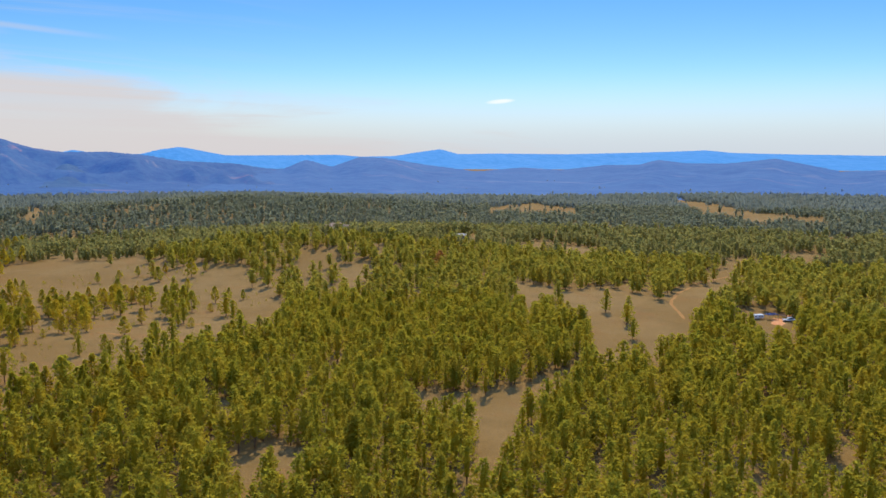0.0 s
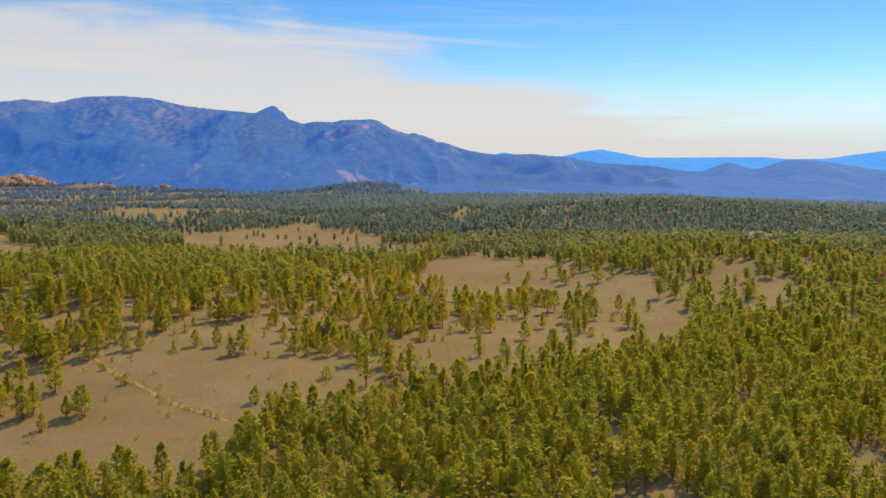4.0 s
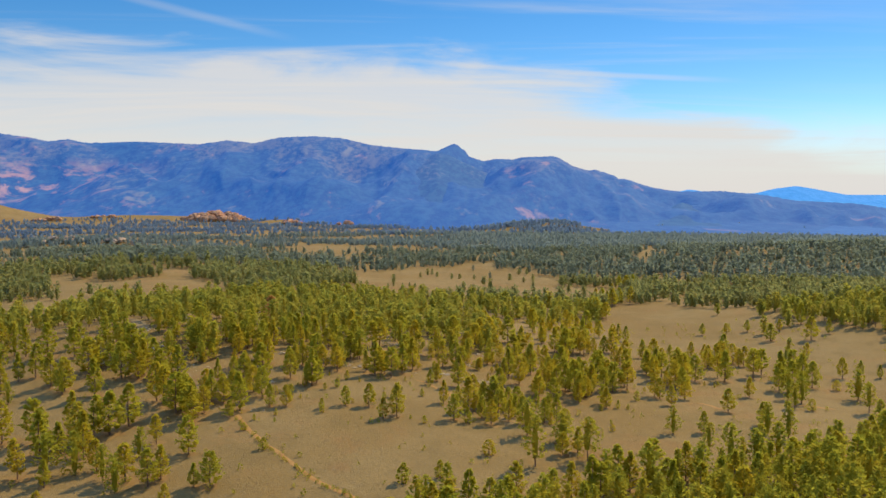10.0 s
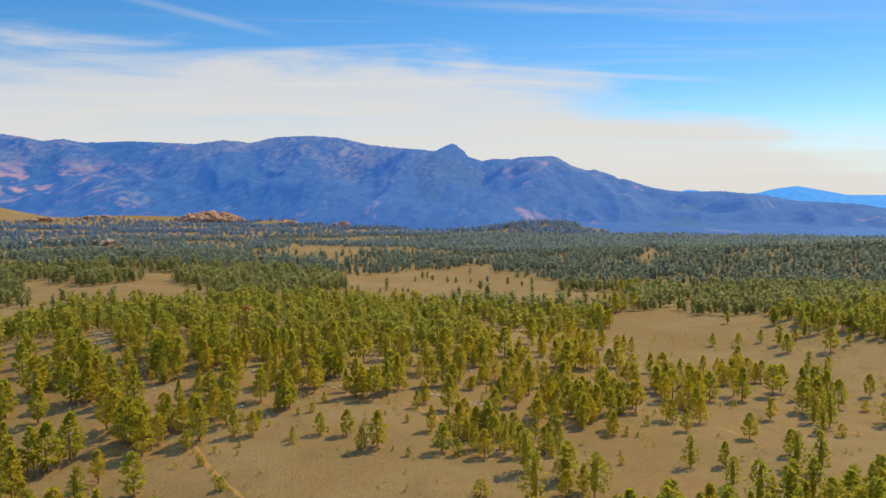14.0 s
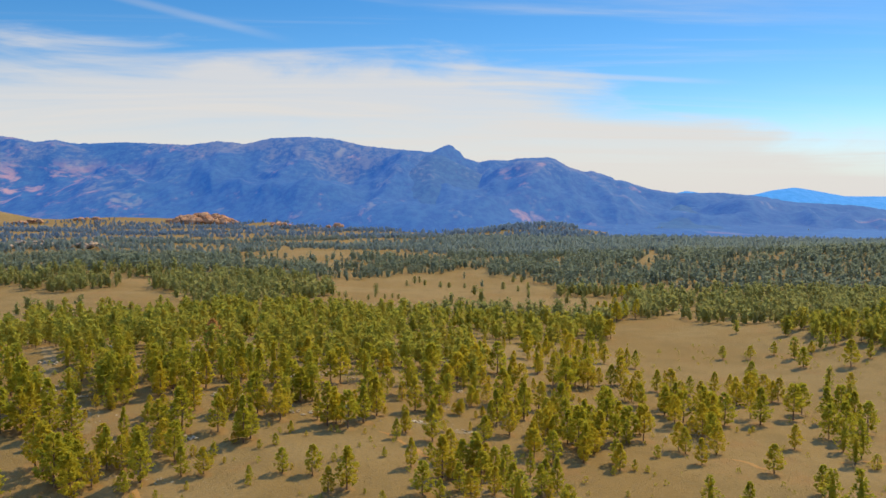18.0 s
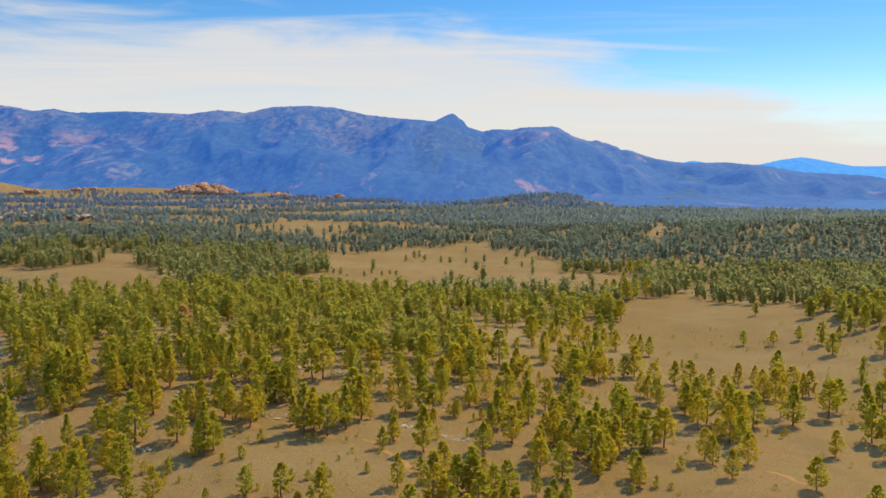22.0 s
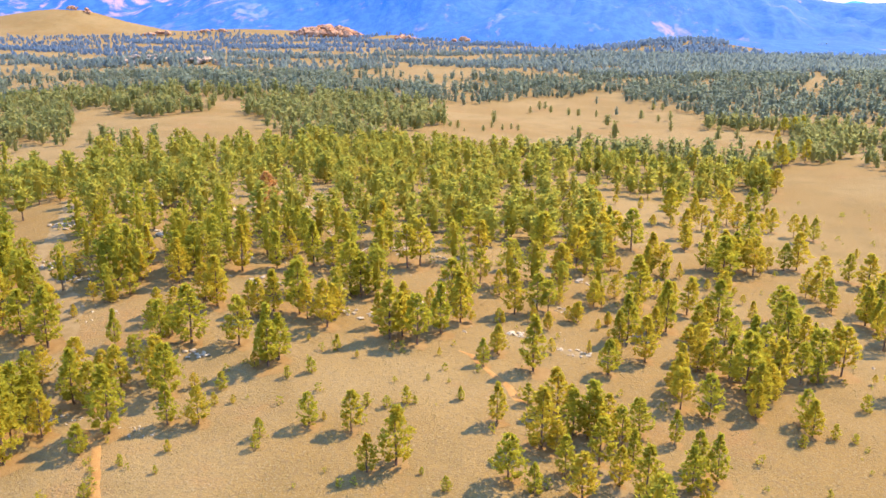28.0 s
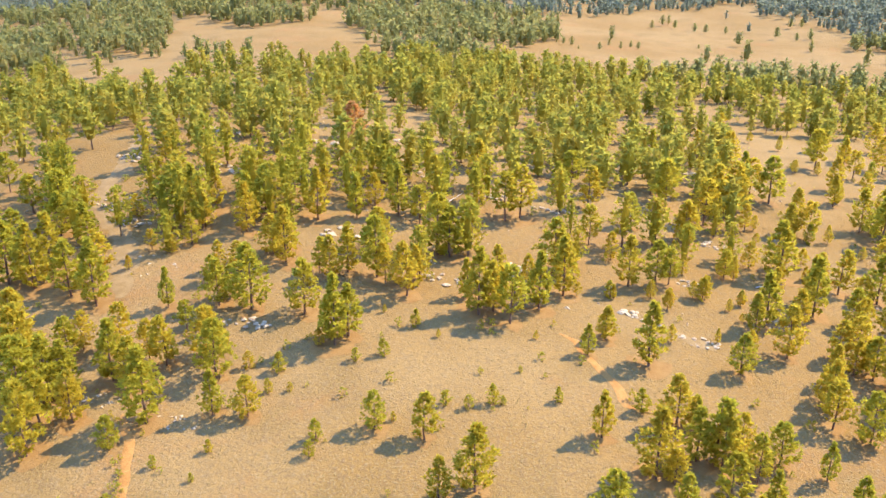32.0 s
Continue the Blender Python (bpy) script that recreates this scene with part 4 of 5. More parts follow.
used, LONE = set(), set(lone_meadow_pines)
SINGLE_PINES = list(itertools.chain(stand_by_gully, saplings, west_stand, middle_stand, east_stand, lone_meadow_pines, south_edge, south_west_edge, hill_pines, hill_pines_more, meadow_groves, meadow_groves_more, west_hill_stand, west_hill_stand_more, gap_pines))
for x, y, h in SINGLE_PINES:
    pool = small if h < 4.6 else tall
    ob = pool[int(rng.integers(len(pool)))]
    stand(ob, x, y, min(h * 1.04, 11.6), ob not in used, 1.28 if (x, y, h) in LONE else 1.12)
    used.add(ob)
stand(dead, -49, 401, 11.6, True)
stand(dead, 314, 391, 11.0, False)
for ob in tall + small:
    if ob not in used:
        bpy.data.objects.remove(ob)
placed = np.array(placed)

# the rest of the woods, too many to count, from finer to coarser with distance
def crowns(seed, sides, rings, fill, branches, tufts, blade, per, count=7):
    return [np.concatenate([heart(seed + 50 + k, sides, rings, s[3], s[4], s[5], fill), pine_arrays(seed + k, branches, tufts, blade, s[3], s[4], s[5], per=per)]) for k, s in enumerate(KINDS[:count])]


GROVE = [pine_arrays(130 + k, *q, per=4) for k, q in enumerate(KINDS)]
FINEST = crowns(160, 5, 3, 0.30, 56, 3, 0.060, 3)
FINE = crowns(200, 5, 3, 0.32, 46, 3, 0.070, 3)
MEDIUM = crowns(280, 5, 3, 0.48, 30, 2, 0.110, 3)
COARSE = crowns(360, 5, 3, 0.66, 15, 1, 0.165, 3)


SPARE = crowns(440, 4, 3, 0.70, 9, 1, 0.20, 3)


def spire(seed):
    """A far pine: three ragged skirts of blades in an egg-shaped outline."""
    g = np.random.default_rng(seed)
    tri = []
    for z, r, n in ((0.10, 0.24, 4), (0.32, 0.27, 5), (0.58, 0.19, 4)):
        for k in range(n):
            a = 2 * math.pi * (k + g.uniform(-0.35, 0.35)) / n
            w, h = r * g.uniform(0.7, 1.25), g.uniform(0.28, 0.46)
            tri.append(((math.cos(a - 0.75) * w, math.sin(a - 0.75) * w, z + g.uniform(-0.09, 0.09)), (math.cos(a + 0.75) * w, math.sin(a + 0.75) * w, z + g.uniform(-0.09, 0.09)),
                        (math.cos(a) * w * 0.35, math.sin(a) * w * 0.35, min(1, z + h))))
    return np.array(tri)


SPIRES = [spire(400 + k) for k in range(7)]


def stem(foot):
    a = [0, 2.09, 4.19]
    b = [(math.cos(t) * foot, math.sin(t) * foot, 0.0) for t in a]
    return np.array([(b[0], b[1], (0, 0, 0.8)), (b[1], b[2], (0, 0, 0.8)), (b[2], b[0], (0, 0, 0.8))])


def scatter(x, y, h, kinds, name, mat, label, category):
    """One object out of many small trees."""
    pick = rng.integers(len(kinds), size=len(x))
    turn = rng.uniform(0, 2 * math.pi, len(x))
    wide = h * rng.uniform(1.08, 1.40, len(x))
    z = lie(x, y) - 0.02 * h
    out = []
    for k, tri in enumerate(kinds):
        s = np.where(pick == k)[0]
        if not len(s):
            continue
        p = tri.reshape(1, -1, 3)
        c, n = np.cos(turn[s])[:, None], np.sin(turn[s])[:, None]
        q = np.stack([(p[..., 0] * c - p[..., 1] * n) * wide[s][:, None] + x[s][:, None],
                      (p[..., 0] * n + p[..., 1] * c) * wide[s][:, None] + y[s][:, None],
                      p[..., 2] * h[s][:, None] + z[s][:, None]], -1)
        out.append(q.reshape(-1, 3))
    v = np.concatenate(out)
    return tagged(part(name, mesh_from(name, v, np.arange(len(v)).reshape(-1, 3)), mat), label, category, kind="stuff")


def fan(x, y, ox, oy, a0, a1):
    az = np.degrees(np.arctan2(x - ox, y - oy))
    return (az > a0) & (az < a1)


def sown(x0, x1, y0, y1, cell, near, far):
    """Jittered places in a stretch of the plan, kept to fans round the camera's views, between two distances from the
    south end, thinned by the woods' share.
    """
    gx, gy = np.meshgrid(np.arange(x0, x1, cell), np.arange(y0, y1, cell))
    x = (gx + rng.uniform(-0.5, 0.5, gx.shape) * cell * 0.95).ravel()
    y = (gy + rng.uniform(-0.5, 0.5, gy.shape) * cell * 0.95).ravel()
    r = np.hypot(x - 20, y - 60)
    keep = (r >= near) & (r < far) & (fan(x, y, 0, -15, 5, 72) | fan(x, y, 18, 30, -32, 33) | fan(x, y, 25, 190, -50, 20))
    x, y = x[keep], y[keep]
    keep = rng.uniform(0, 1, len(x)) < woods(x, y)
    return x[keep], y[keep]


for kinds, near, far, cell, name, more in ((FINEST, 60, 215, 5.0, "nearest", "open wood of yellow-green ponderosa pines beside the meadow"), (FINE, 215, 330, 5.3, "near", "open wood of yellow-green ponderosa pines"), (MEDIUM, 330, 520, 6.3, "inner", "pine wood round the meadows"),
                                      (COARSE, 520, 750, 6.3, "middle", "wide wood of olive green pines")):
    x, y = sown(-700, 1000, 40, 1000, cell, near, far)
    if far < 600:
        gap = np.array([np.min((placed[:, 0] - a) ** 2 + (placed[:, 1] - b) ** 2) for a, b in zip(x, y)])
        x, y = x[gap > 12], y[gap > 12]
    h = np.clip(rng.normal(9.5 if near < 300 else 8.9 if near < 500 else 8.5, 1.5, len(x)), 3.2, 12.5)
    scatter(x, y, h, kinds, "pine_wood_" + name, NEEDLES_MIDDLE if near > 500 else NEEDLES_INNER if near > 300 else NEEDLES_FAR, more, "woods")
    if far < 600:
        scatter(x, y, h, [stem(0.018)], "pine_trunks_" + name, BARK, "brown pine trunks of the open wood", "tree trunks")
# farther bands are bluer: haze put into the needle colour
for near, far, cell, name, mat in ((750, 1080, 6.5, "far", NEEDLES_DISTANT), (1080, 1500, 6.3, "farther", NEEDLES_HAZED), (1500, 2350, 7.2, "farthest", NEEDLES_DEEP_HAZE)):
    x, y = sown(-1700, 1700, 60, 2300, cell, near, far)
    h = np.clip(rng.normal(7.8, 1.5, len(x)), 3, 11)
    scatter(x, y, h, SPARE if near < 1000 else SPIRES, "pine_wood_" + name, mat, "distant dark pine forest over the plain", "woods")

x, y, h = np.array(grove_pines + grove_pines_more + hill_foot_pines + understory_pines).T
scatter(x, y, h, GROVE, "grove_pines", NEEDLES, "groves of yellow-green pines on the dry meadow", "tree")
scatter(x, y, h, [stem(0.018)], "grove_trunks", BARK, "brown pine trunks of the meadow groves", "tree trunks")
x, y, h = np.array(upper_meadow_pines).T
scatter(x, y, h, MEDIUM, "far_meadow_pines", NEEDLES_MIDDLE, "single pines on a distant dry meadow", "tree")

# ---------------------------------------------------------------- rocks


def boulder(seed, rough=0.28, squash=0.62, cuts=2):
    """A weathered block, 1 m across."""
    bm = bmesh.new()
    bmesh.ops.create_icosphere(bm, subdivisions=cuts, radius=0.5)
    g = random.Random(seed)
    planes = [Vector((g.gauss(0, 1), g.gauss(0, 1), g.gauss(0.3, 0.7))).normalized() for _ in range(5)]
    for v in bm.verts:
        p = v.co.copy()
        for q in planes:
            over = p.dot(q) - 0.36
            if over > 0:
                p -= q * over * 0.8
        p *= 1 + rough * noise.noise(p * 3.1 + Vector((seed * 1.7, 0, 0)))
        p.z = max(p.z, -0.2) * squash
        v.co = p
    me = bpy.data.meshes.new("boulder")
    bm.to_mesh(me)
    bm.free()
    return me


STONES = [boulder(k) for k in range(8)]
for me in STONES:
    me.materials.append(GRANITE)
BROWNS = [boulder(60 + k, 0.32, 0.8) for k in range(6)]
for me in BROWNS:
    me.materials.append(BROWNROCK)
REDS = [boulder(30 + k, 0.35, 0.85) for k in range(6)]
for me in REDS:
    me.materials.append(REDROCK)


def outcrop(x, y, reach, count, size, seed, label, stones=STONES, heap=0.0, flat=1.0):
    """A group of half-buried boulders, each of its own."""
    g = random.Random(seed)
    ob = tagged(new("rock_outcrop"), label, "rocks", "granite outcrops")
    ob.location = (x, y, float(lie(x, y)))
    for k in range(count):
        a, r = g.uniform(0, 6.28), reach * math.sqrt(g.uniform(0, 1))
        px, py = math.cos(a) * r * 1.4, math.sin(a) * r * 0.7
        s = size * g.uniform(0.4, 1.25)
        b = new("boulder", stones[g.randrange(len(stones))])
        b.parent = ob
        top = heap * max(0.0, 1 - (px / (reach * 1.4)) ** 2 - (py / (reach * 0.7)) ** 2)
        b.matrix_basis = Matrix.Translation((px, py, float(lie(x + px, y + py)) - ob.location.z + s * 0.08 + top)) @ pose(0, 0, 0, g.uniform(-12, 12), g.uniform(-12, 12), g.uniform(0, 360)) @ Matrix.Diagonal((s * g.uniform(0.8, 1.4), s * g.uniform(0.7, 1.1), s * flat * g.uniform(0.6, 1.0), 1))
    return ob


PALE = "pale granite boulders half buried in dry soil"
for k, (x, y, reach, n, size) in enumerate([
        (-36.1, 320.2, 1.8, 9, 1.3), (-11.0, 344.1, 1.9, 6, 1.7), (-1.8, 353.1, 2.4, 10, 1.8), (34.3, 382.7, 2.0, 6, 1.5), (28.6, 431.6, 2.2, 6, 1.7),
        (20.7, 345.4, 1.6, 6, 1.2), (30.6, 341.0, 2.2, 7, 1.0), (-33.6, 354.0, 2.6, 7, 1.6), (-68.3, 373.4, 2.6, 8, 2.0), (-79.0, 350.6, 2.4, 7, 1.6),
        (-11.9, 385.1, 2.2, 6, 1.5), (0.9, 383.0, 2.2, 6, 1.4), (-82.9, 398.3, 3.0, 8, 2.2), (-33.9, 296.2, 1.6, 7, 0.6), (-46.7, 298.5, 1.8, 8, 0.7),
        (-27.7, 391.7, 2.4, 6, 1.7), (29.9, 361.2, 1.5, 5, 1.1), (-58.0, 402.0, 2.6, 8, 2.0), (-40.0, 415.0, 2.6, 7, 2.0), (-72.0, 345.0, 2.0, 6, 1.3),
        (-90.0, 372.0, 2.4, 7, 1.3), (44.0, 352.0, 1.6, 6, 0.9)]):
    outcrop(x, y, reach * 1.45, n + 9, size * 0.82, 60 + k, PALE, STONES, 0.0, 0.8)
outcrop(340, 545, 14, 80, 6.5, 91, "brown granite knoll of stacked boulders among pines", BROWNS, 7.5)
outcrop(-470, 1150, 26, 40, 8, 92, "rocky granite rise among thin pines", BROWNS, 6)
outcrop(-395, 1152, 18, 26, 7, 95, "rocky granite rise among thin pines", BROWNS, 5)
RED = "red granite dome of weathered blocks at the mountain foot"
outcrop(-552, 2240, 58, 120, 21, 93, RED, REDS, 19)
outcrop(-945, 2190, 34, 16, 16, 94, RED, REDS, 5)
outcrop(-850, 2260, 26, 12, 14, 96, RED, REDS, 4)
outcrop(-1235, 2330, 30, 16, 13, 99, RED, REDS, 5)
outcrop(-195, 1950, 16, 12, 13, 97, RED, REDS, 8)
outcrop(-330, 2060, 20, 12, 12, 98, RED, REDS, 5)

# ---------------------------------------------------------------- tracks, washes and litter


def ribbon(name, points, width, mat, label, category, rise=0.07, ragged=0.35):
    """A strip of bare ground laid over the land, with an uneven edge."""
    g = random.Random(len(points) + 5)
    p = [Vector((a, b)) for a, b in points]
    dense = []
    for a, b in zip(p, p[1:]):
        n = max(2, int((b - a).length / 1.1))
        dense += [a.lerp(b, k / n) for k in range(n)]
    dense.append(p[-1])
    v, f = [], []
    cross = (-0.5, -0.25, 0.0, 0.25, 0.5)
    for i, q in enumerate(dense):
        d = (dense[min(i + 1, len(dense) - 1)] - dense[max(i - 1, 0)]).normalized()
        s = Vector((-d.y, d.x))
        w = width * (1 + ragged * noise.noise((q.x * 0.4, q.y * 0.4, 2.0))) * min(1, 0.3 + i * 0.3, 0.3 + (len(dense) - 1 - i) * 0.3)
        q = q + s * 0.5 * noise.noise((q.x * 0.15, q.y * 0.15, 7.0)) * width
        for c in cross:
            e = q + s * w * (c + g.uniform(-0.04, 0.04))
            v.append((e.x, e.y, float(lie(e.x, e.y)) + rise * (1.0 if abs(c) > 0.1 else 0.7) - (0.05 if abs(c) > 0.4 else 0)))
    for i in range(len(dense) - 1):
        for k in range(len(cross) - 1):
            a = i * len(cross) + k
            f.append((a, a + 1, a + 1 + len(cross), a + len(cross)))
    return tagged(part(name, mesh_from(name, v, f, True), mat), label, category, kind="structure")


ribbon("track_1", [(-41.5, 296), (-37, 290.6), (-30.8, 280.1), (-25, 271.3), (-17.5, 261.6), (-11.3, 252), (-3.1, 243.2), (4.3, 236)], 1.25, TRACK, "narrow bare dirt wash across dry grass", "track")
ribbon("track_2", [(10, 334), (13, 333), (17, 327), (20, 323), (22, 319), (24, 319)], 1.5, TRACK, "eroded orange dirt track across dry grass", "track", 0.07, 0.6)
ribbon("track_3", [(304.7, 214), (330, 240), (359.6, 257.1), (405.8, 275.6), (440.9, 280.6)], 1.5, TRACK, "faint dirt track through a meadow", "track")
ribbon("wash_1", [(101, 335), (103, 334), (105, 332), (106, 329), (108, 328)], 1.6, TRACK, "bare pinkish soil beside lone pines", "bare soil")
ribbon("wash_2", [(131, 338), (137, 340), (142, 339), (147, 336)], 2.0, TRACK, "bare pinkish soil beside lone pines", "bare soil")
ribbon("bare_patch_1", [(-104, 399), (-91, 374), (-87, 360), (-84, 350), (-72, 341), (-65, 333), (-59, 322)], 3.6, BARE, "bare stony soil between pines", "bare soil", 0.06, 0.8)
ribbon("bare_patch_2", [(28, 343), (30.5, 341), (34, 340)], 3.0, BARE, "bare stony soil between pines", "bare soil", 0.06, 0.8)
ribbon("bare_patch_3", [(33, 303), (37, 299), (40, 294)], 3.5, BARE, "bare orange soil under a pine stand", "bare soil", 0.06, 0.8)


def litter():
    """Reddish fallen needles under the singly standing pines."""
    v, f = [], []
    for x, y, h in SINGLE_PINES:
        if h < 5:
            continue
        g = random.Random(int(x * 10 + y * 7))
        r0, n = h * g.uniform(0.22, 0.36), 12
        base = len(v)
        v.append((x, y, float(lie(x, y)) + 0.07))
        for k in range(n):
            a = 2 * math.pi * k / n
            r = r0 * g.uniform(0.65, 1.25)
            px, py = x + math.cos(a) * r, y + math.sin(a) * r
            v.append((px, py, float(lie(px, py)) + 0.035))
        f += [(base, base + 1 + k, base + 1 + (k + 1) % n) for k in range(n)]
    tagged(part("needle_litter", mesh_from("needle_litter", v, f, True), LITTER), "reddish fallen pine needles on the ground", "needle litter", kind="stuff")


LITTER = dirt_material("needle_litter", (0.215, 0.108, 0.028), (0.245, 0.135, 0.040))
litter()


def tussocks():
    """Low clumps of dry grass and scrub over the near meadow, far too many to count."""
    n = 22000
    x, y = rng.uniform(-75, 120, n), rng.uniform(190, 420, n)
    keep = (y > 235 + 0.35 * np.abs(x - 10)) | (rng.uniform(0, 1, n) < 0.5)
    x, y = x[keep], y[keep]
    h = rng.uniform(0.05, 0.12, len(x))
    clump = [np.array([((math.cos(a + o) * 1.9, math.sin(a + o) * 1.9, 0.0), (math.cos(a + 2.1 + o) * 1.9, math.sin(a + 2.1 + o) * 1.9, 0.0), (0.1 * o, 0.0, 1.0)) for a in (0, 2.09, 4.19)]) for o in (0.0, 0.5, 1.1)]
    scatter(x, y, h, clump, "grass_tussocks", STRAW, "low clumps of dry straw-coloured grass", "grass")
    n = 1500
    x, y = rng.uniform(-120, 100, n), rng.uniform(285, 440, n)
    keep = (swell(x, y, 17.0, 3.3) > 0.22) & ((x < -55) | (y > 343))
    x, y = x[keep], y[keep]
    chip = [np.array([(a, b, c) for a, b, c in itertools.combinations([(-0.6, -0.4, -0.1), (0.6, -0.3, -0.1), (0.1, 0.6, -0.1), (0.1 * o, 0.05, 0.42)], 3)]) for o in (-2, 0, 2)]
    scatter(x, y, rng.uniform(0.25, 0.9, len(x)), chip, "loose_stones", GRANITE, "loose pale granite stones on bare soil", "stones")
    n = 900
    x, y = rng.uniform(-90, 200, n), rng.uniform(200, 520, n)
    h = rng.uniform(0.5, 1.5, n) ** 1.3
    brush = [pine_arrays(500 + k, 9, 2, 0.24, 0.40, 0.0, 0.6, per=3) for k in range(4)]
    # a row of tufts along the wash
    s = rng.uniform(0, 1, 90)
    x = np.concatenate([x, -43 + 45.8 * s + rng.normal(0.5, 0.45, 90)])
    y = np.concatenate([y, np.interp(s, [0, 0.23, 0.36, 0.52, 0.66, 0.84, 1], [296, 280, 271, 261.6, 252, 243, 236]) + rng.normal(0.5, 0.45, 90)])
    h = np.concatenate([h, rng.uniform(0.3, 1.1, 90)])
    scatter(x, y, h, brush, "seedling_scrub", NEEDLES_FAR, "small green seedlings and scrub in the grass", "shrubs")


STRAW = dirt_material("straw", (0.190, 0.113, 0.030), (0.245, 0.155, 0.046))
tussocks()


def fallen_log(x, y, length, turn):
    me = trunk_mesh("fallen_log", int(abs(x)) + 700, 0.95, 0.022, 4, 0.3)
    ob = part("fallen_log", me, DEADWOOD)
    ob.matrix_world = Matrix.Translation((x, y, float(lie(x, y)) + 0.12)) @ pose(0, 0, 0, 0, 88, turn) @ Matrix.Diagonal((length, length, length, 1))
    tagged(ob, "bleached grey fallen pine trunk on the ground", "log", "fallen logs")


DEADWOOD = plain_material("dead_wood", (0.42, 0.35, 0.28), 0.9)
for x, y, ln, turn in [(-66, 398, 7, 20), (-80, 392, 6, 65), (-46, 372, 6, 140), (4, 360, 5, 100), (41, 366, 6, 30), (-20, 378, 7, 75)]:
    fallen_log(x, y, ln, turn)

# ---------------------------------------------------------------- the camp in the woods


def box(bm, x0, y0, z0, x1, y1, z1, bevel=0.0):
    r = bmesh.ops.create_cube(bm, size=1.0)
    bmesh.ops.scale(bm, vec=(x1 - x0, y1 - y0, z1 - z0), verts=r["verts"])
    bmesh.ops.translate(bm, vec=((x0 + x1) / 2, (y0 + y1) / 2, (z0 + z1) / 2), verts=r["verts"])
    if bevel:
        e = [k for k in bm.edges if all(q in r["verts"] for q in k.verts)]
        bmesh.ops.bevel(bm, geom=e, offset=bevel, segments=2, affect="EDGES")


def boxed(name, dims, mat, parent, bevel=0.0, label=""):
    bm = bmesh.new()
    box(bm, *dims, bevel)
    return part(name, bm, mat, parent, label)


def wheel(parent, x, y, r, mat, hub):
    bm = bmesh.new()
    bmesh.ops.create_cone(bm, cap_ends=True, segments=16, radius1=r, radius2=r, depth=0.22, matrix=Matrix.Translation((x, y, r)) @ pose(0, 0, 0, 90, 0, 0))
    tyre = part("wheel", bm, mat, parent, "black rubber tyre")
    bm = bmesh.new()
    bmesh.ops.create_cone(bm, cap_ends=True, segments=12, radius1=r * 0.55, radius2=r * 0.5, depth=0.25, matrix=Matrix.Translation((x, y, r)) @ pose(0, 0, 0, 90, 0, 0))
    part("rim", bm, hub, tyre, "grey steel rim")


WHITE = plain_material("white_sheet_metal", (0.78, 0.78, 0.76), 0.35, 0.0, 0.08)
NAVY = plain_material("navy_tarpaulin", (0.04, 0.07, 0.22), 0.7, 0.0, 0.3)
GLASS = plain_material("dark_window_glass", (0.03, 0.035, 0.04), 0.08, 0.0, 0.1)
RUBBER = plain_material("black_rubber", (0.025, 0.025, 0.025), 0.8)
STEEL = plain_material("grey_steel", (0.45, 0.45, 0.45), 0.4, 0.8)


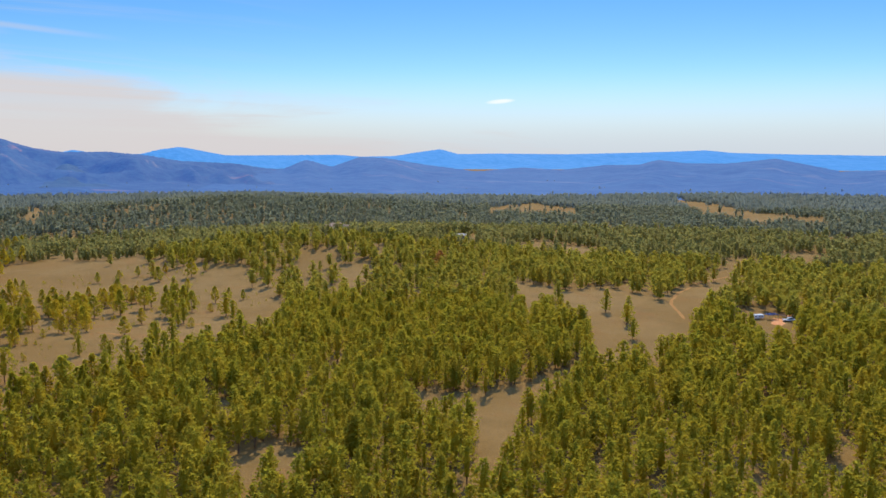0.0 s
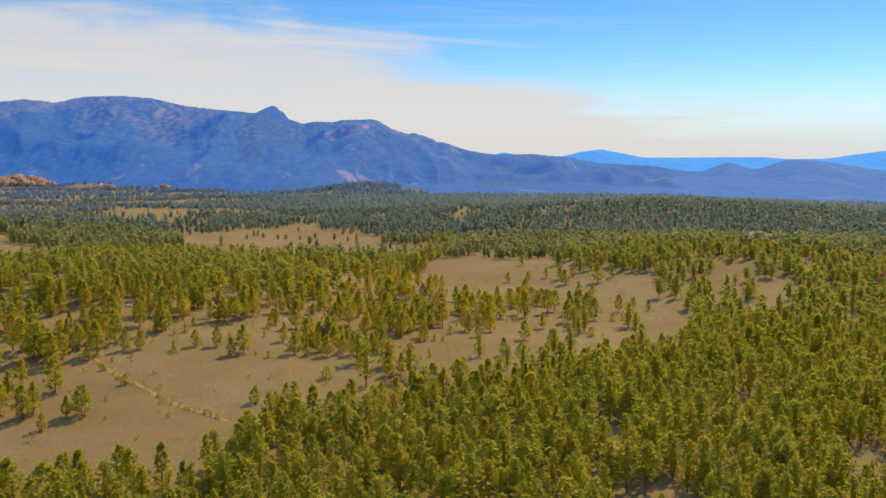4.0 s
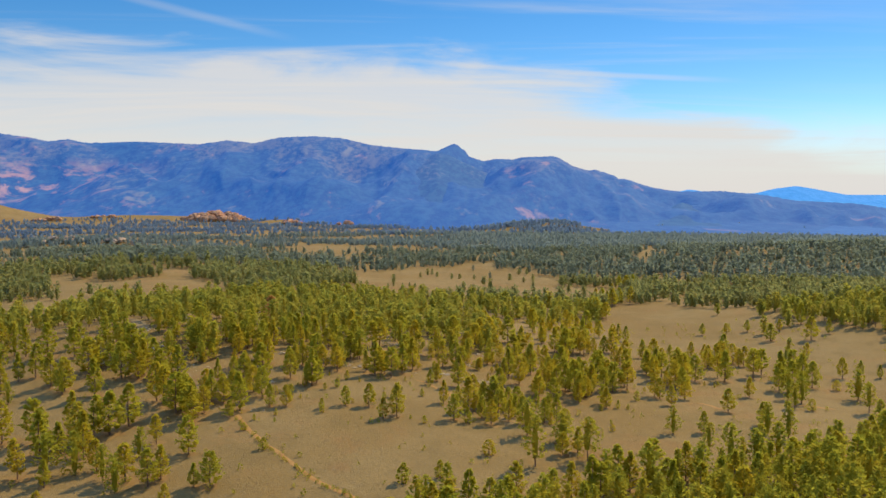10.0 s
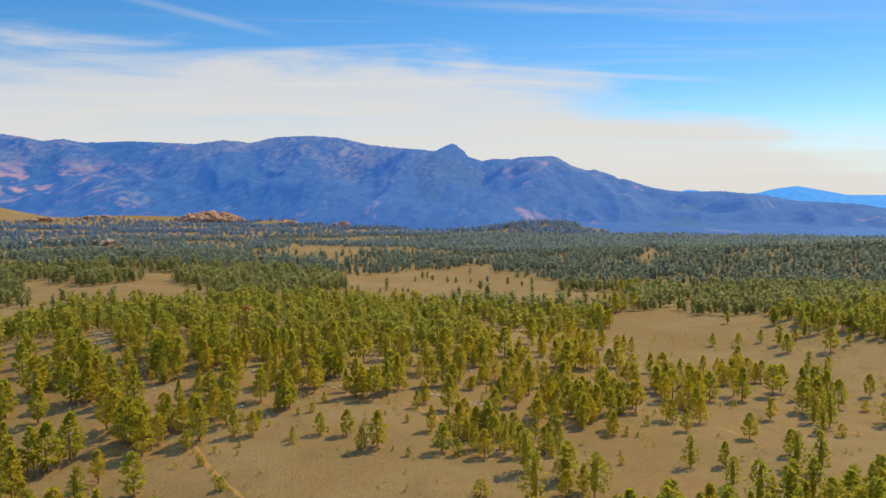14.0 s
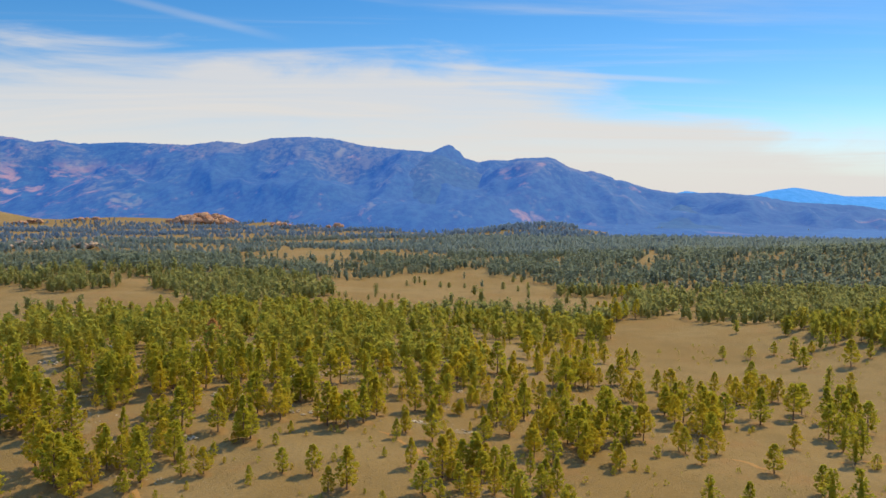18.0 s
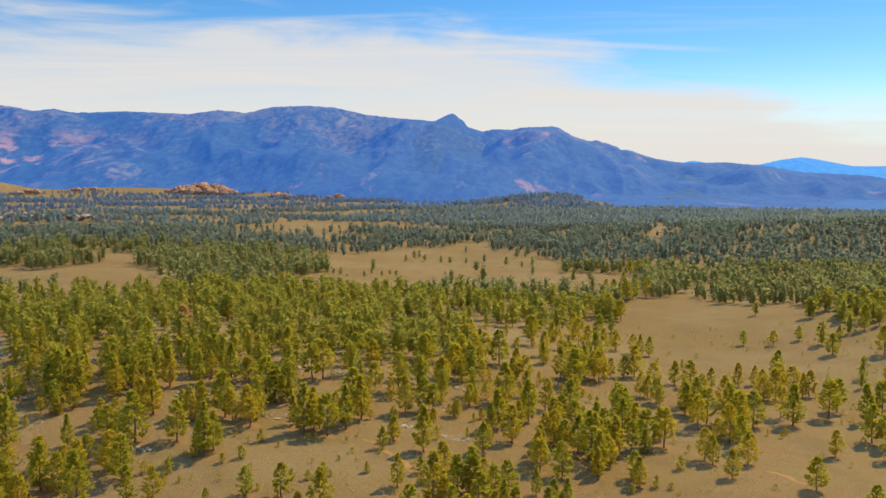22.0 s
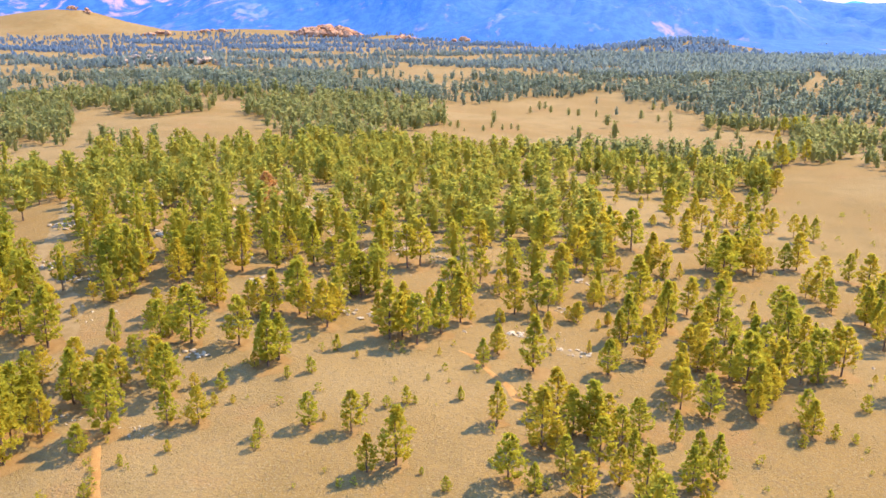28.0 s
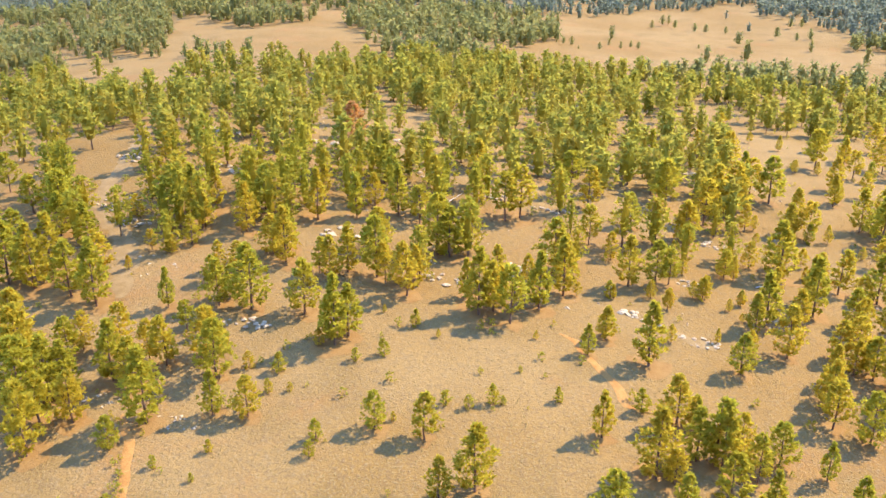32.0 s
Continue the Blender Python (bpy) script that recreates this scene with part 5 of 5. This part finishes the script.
def camp():
    x, y = 331, 196
    at = float(lie(x, y))
    t = tagged(new("camper_trailer"), "white camper trailer parked among pines", "trailer")
    t.matrix_world = Matrix.Translation((x, y, at)) @ pose(0, 0, 0, 0, 0, -28) @ Matrix.Scale(0.74, 4)
    boxed("body", (-3.2, -1.2, 0.55, 3.2, 1.2, 2.7), WHITE, t, 0.25, "white ribbed metal body")
    boxed("roof", (-3.0, -1.1, 2.71, 3.0, 1.1, 2.80), WHITE, t, 0.03, "white flat roof")
    for wx in (-2.0, 0.2, 2.1):
        boxed("window", (wx - 0.45, -1.23, 1.5, wx + 0.45, -1.205, 2.1), GLASS, t)
    boxed("door", (0.95, -1.23, 0.7, 1.55, -1.205, 2.35), STEEL, t)
    boxed("drawbar", (3.2, -0.1, 0.5, 4.3, 0.1, 0.62), STEEL, t)
    for wx in (-0.5, 0.4):
        for wy in (-1.1, 1.1):
            wheel(t, wx, wy, 0.36, RUBBER, STEEL)
    a = tagged(new("canopy_tent"), "dark blue canopy tent beside a trailer", "tent")
    a.matrix_world = Matrix.Translation((x + 4.6, y - 3.4, float(lie(x + 4.6, y - 3.4)))) @ pose(0, 0, 0, 0, 0, -28)
    bm = bmesh.new()
    rim = [bm.verts.new((sx * 2.6, sy * 1.6, 2.1)) for sx, sy in ((-1, -1), (1, -1), (1, 1), (-1, 1))]
    ridge = [bm.verts.new((-1.4, 0, 2.8)), bm.verts.new((1.4, 0, 2.8))]
    for q in ((rim[0], rim[1], ridge[1], ridge[0]), (rim[2], rim[3], ridge[0], ridge[1]), (rim[1], rim[2], ridge[1]), (rim[3], rim[0], ridge[0])):
        bm.faces.new(q)
    bmesh.ops.solidify(bm, geom=bm.faces[:], thickness=0.04)
    part("canopy", bm, NAVY, a, "dark blue fabric roof")
    for sx, sy in ((-1, -1), (1, -1), (1, 1), (-1, 1)):
        boxed("pole", (sx * 2.5 - 0.04, sy * 1.5 - 0.04, 0, sx * 2.5 + 0.04, sy * 1.5 + 0.04, 2.12), STEEL, a)
    p = tagged(new("pickup_truck"), "white pickup truck parked on red dirt", "car")
    px, py = x + 6.5, y - 10.5
    p.matrix_world = Matrix.Translation((px, py, float(lie(px, py)))) @ pose(0, 0, 0, 0, 0, -40)
    boxed("body", (-2.7, -0.95, 0.45, 2.7, 0.95, 1.1), WHITE, p, 0.12, "white body")
    boxed("cab", (-0.7, -0.85, 1.1, 1.3, 0.85, 1.8), WHITE, p, 0.2, "white cab")
    boxed("windscreen", (1.22, -0.7, 1.2, 1.34, 0.7, 1.65), GLASS, p)
    boxed("window", (-0.5, -0.87, 1.25, 1.0, -0.852, 1.62), GLASS, p)
    boxed("window", (-0.5, 0.852, 1.25, 1.0, 0.87, 1.62), GLASS, p)
    boxed("bumper", (2.7, -0.9, 0.45, 2.82, 0.9, 0.65), STEEL, p, 0.03)
    for wx in (-1.75, 1.75):
        for wy in (-0.88, 0.88):
            wheel(p, wx, wy, 0.4, RUBBER, STEEL)
    ribbon("yard", [(322, 180), (330, 186), (338, 190), (346, 193), (352, 197)], 5, YARD, "bare red dirt yard of a camp", "bare soil", 0.05, 0.5)


camp()


def ranch_house(x, y, turn):
    """A long low house with a pale metal roof, far off in the eastern woods."""
    at = float(lie(x, y))
    h = tagged(new("ranch_house"), "low ranch house with pale metal roof among pines", "house")
    h.matrix_world = Matrix.Translation((x, y, at)) @ pose(0, 0, 0, 0, 0, turn)
    wall = boxed("wall", (-5.6, -2.8, -0.3, 5.6, 2.8, 2.6), PLASTER, h, 0.0, "tan plastered walls")
    bm = bmesh.new()
    a, b = 6.1, 3.3
    low = [bm.verts.new((sx * a, sy * b, 2.55)) for sx, sy in ((-1, -1), (1, -1), (1, 1), (-1, 1))]
    top = [bm.verts.new((-a, 0, 4.1)), bm.verts.new((a, 0, 4.1))]
    for q in ((low[0], low[1], top[1], top[0]), (low[2], low[3], top[0], top[1]), (low[1], low[2], top[1]), (low[3], low[0], top[0]), (low[3], low[2], low[1], low[0])):
        bm.faces.new(q)
    part("roof", bm, TIN, h, "pale metal gable roof")
    boxed("door", (-0.5, -2.86, 0.0, 0.5, -2.805, 2.05), GLASS, h)
    for wx in (-3.6, 2.4, 4.2):
        boxed("window", (wx - 0.6, -2.86, 0.9, wx + 0.6, -2.805, 2.0), GLASS, h)


TIN = plain_material("weathered_tin", (0.34, 0.33, 0.31), 0.7, 0.0, 0.15)
PLASTER = plain_material("tan_plaster", (0.45, 0.36, 0.26), 0.9, 0.0, 0.12)
ranch_house(452, 536, -32)
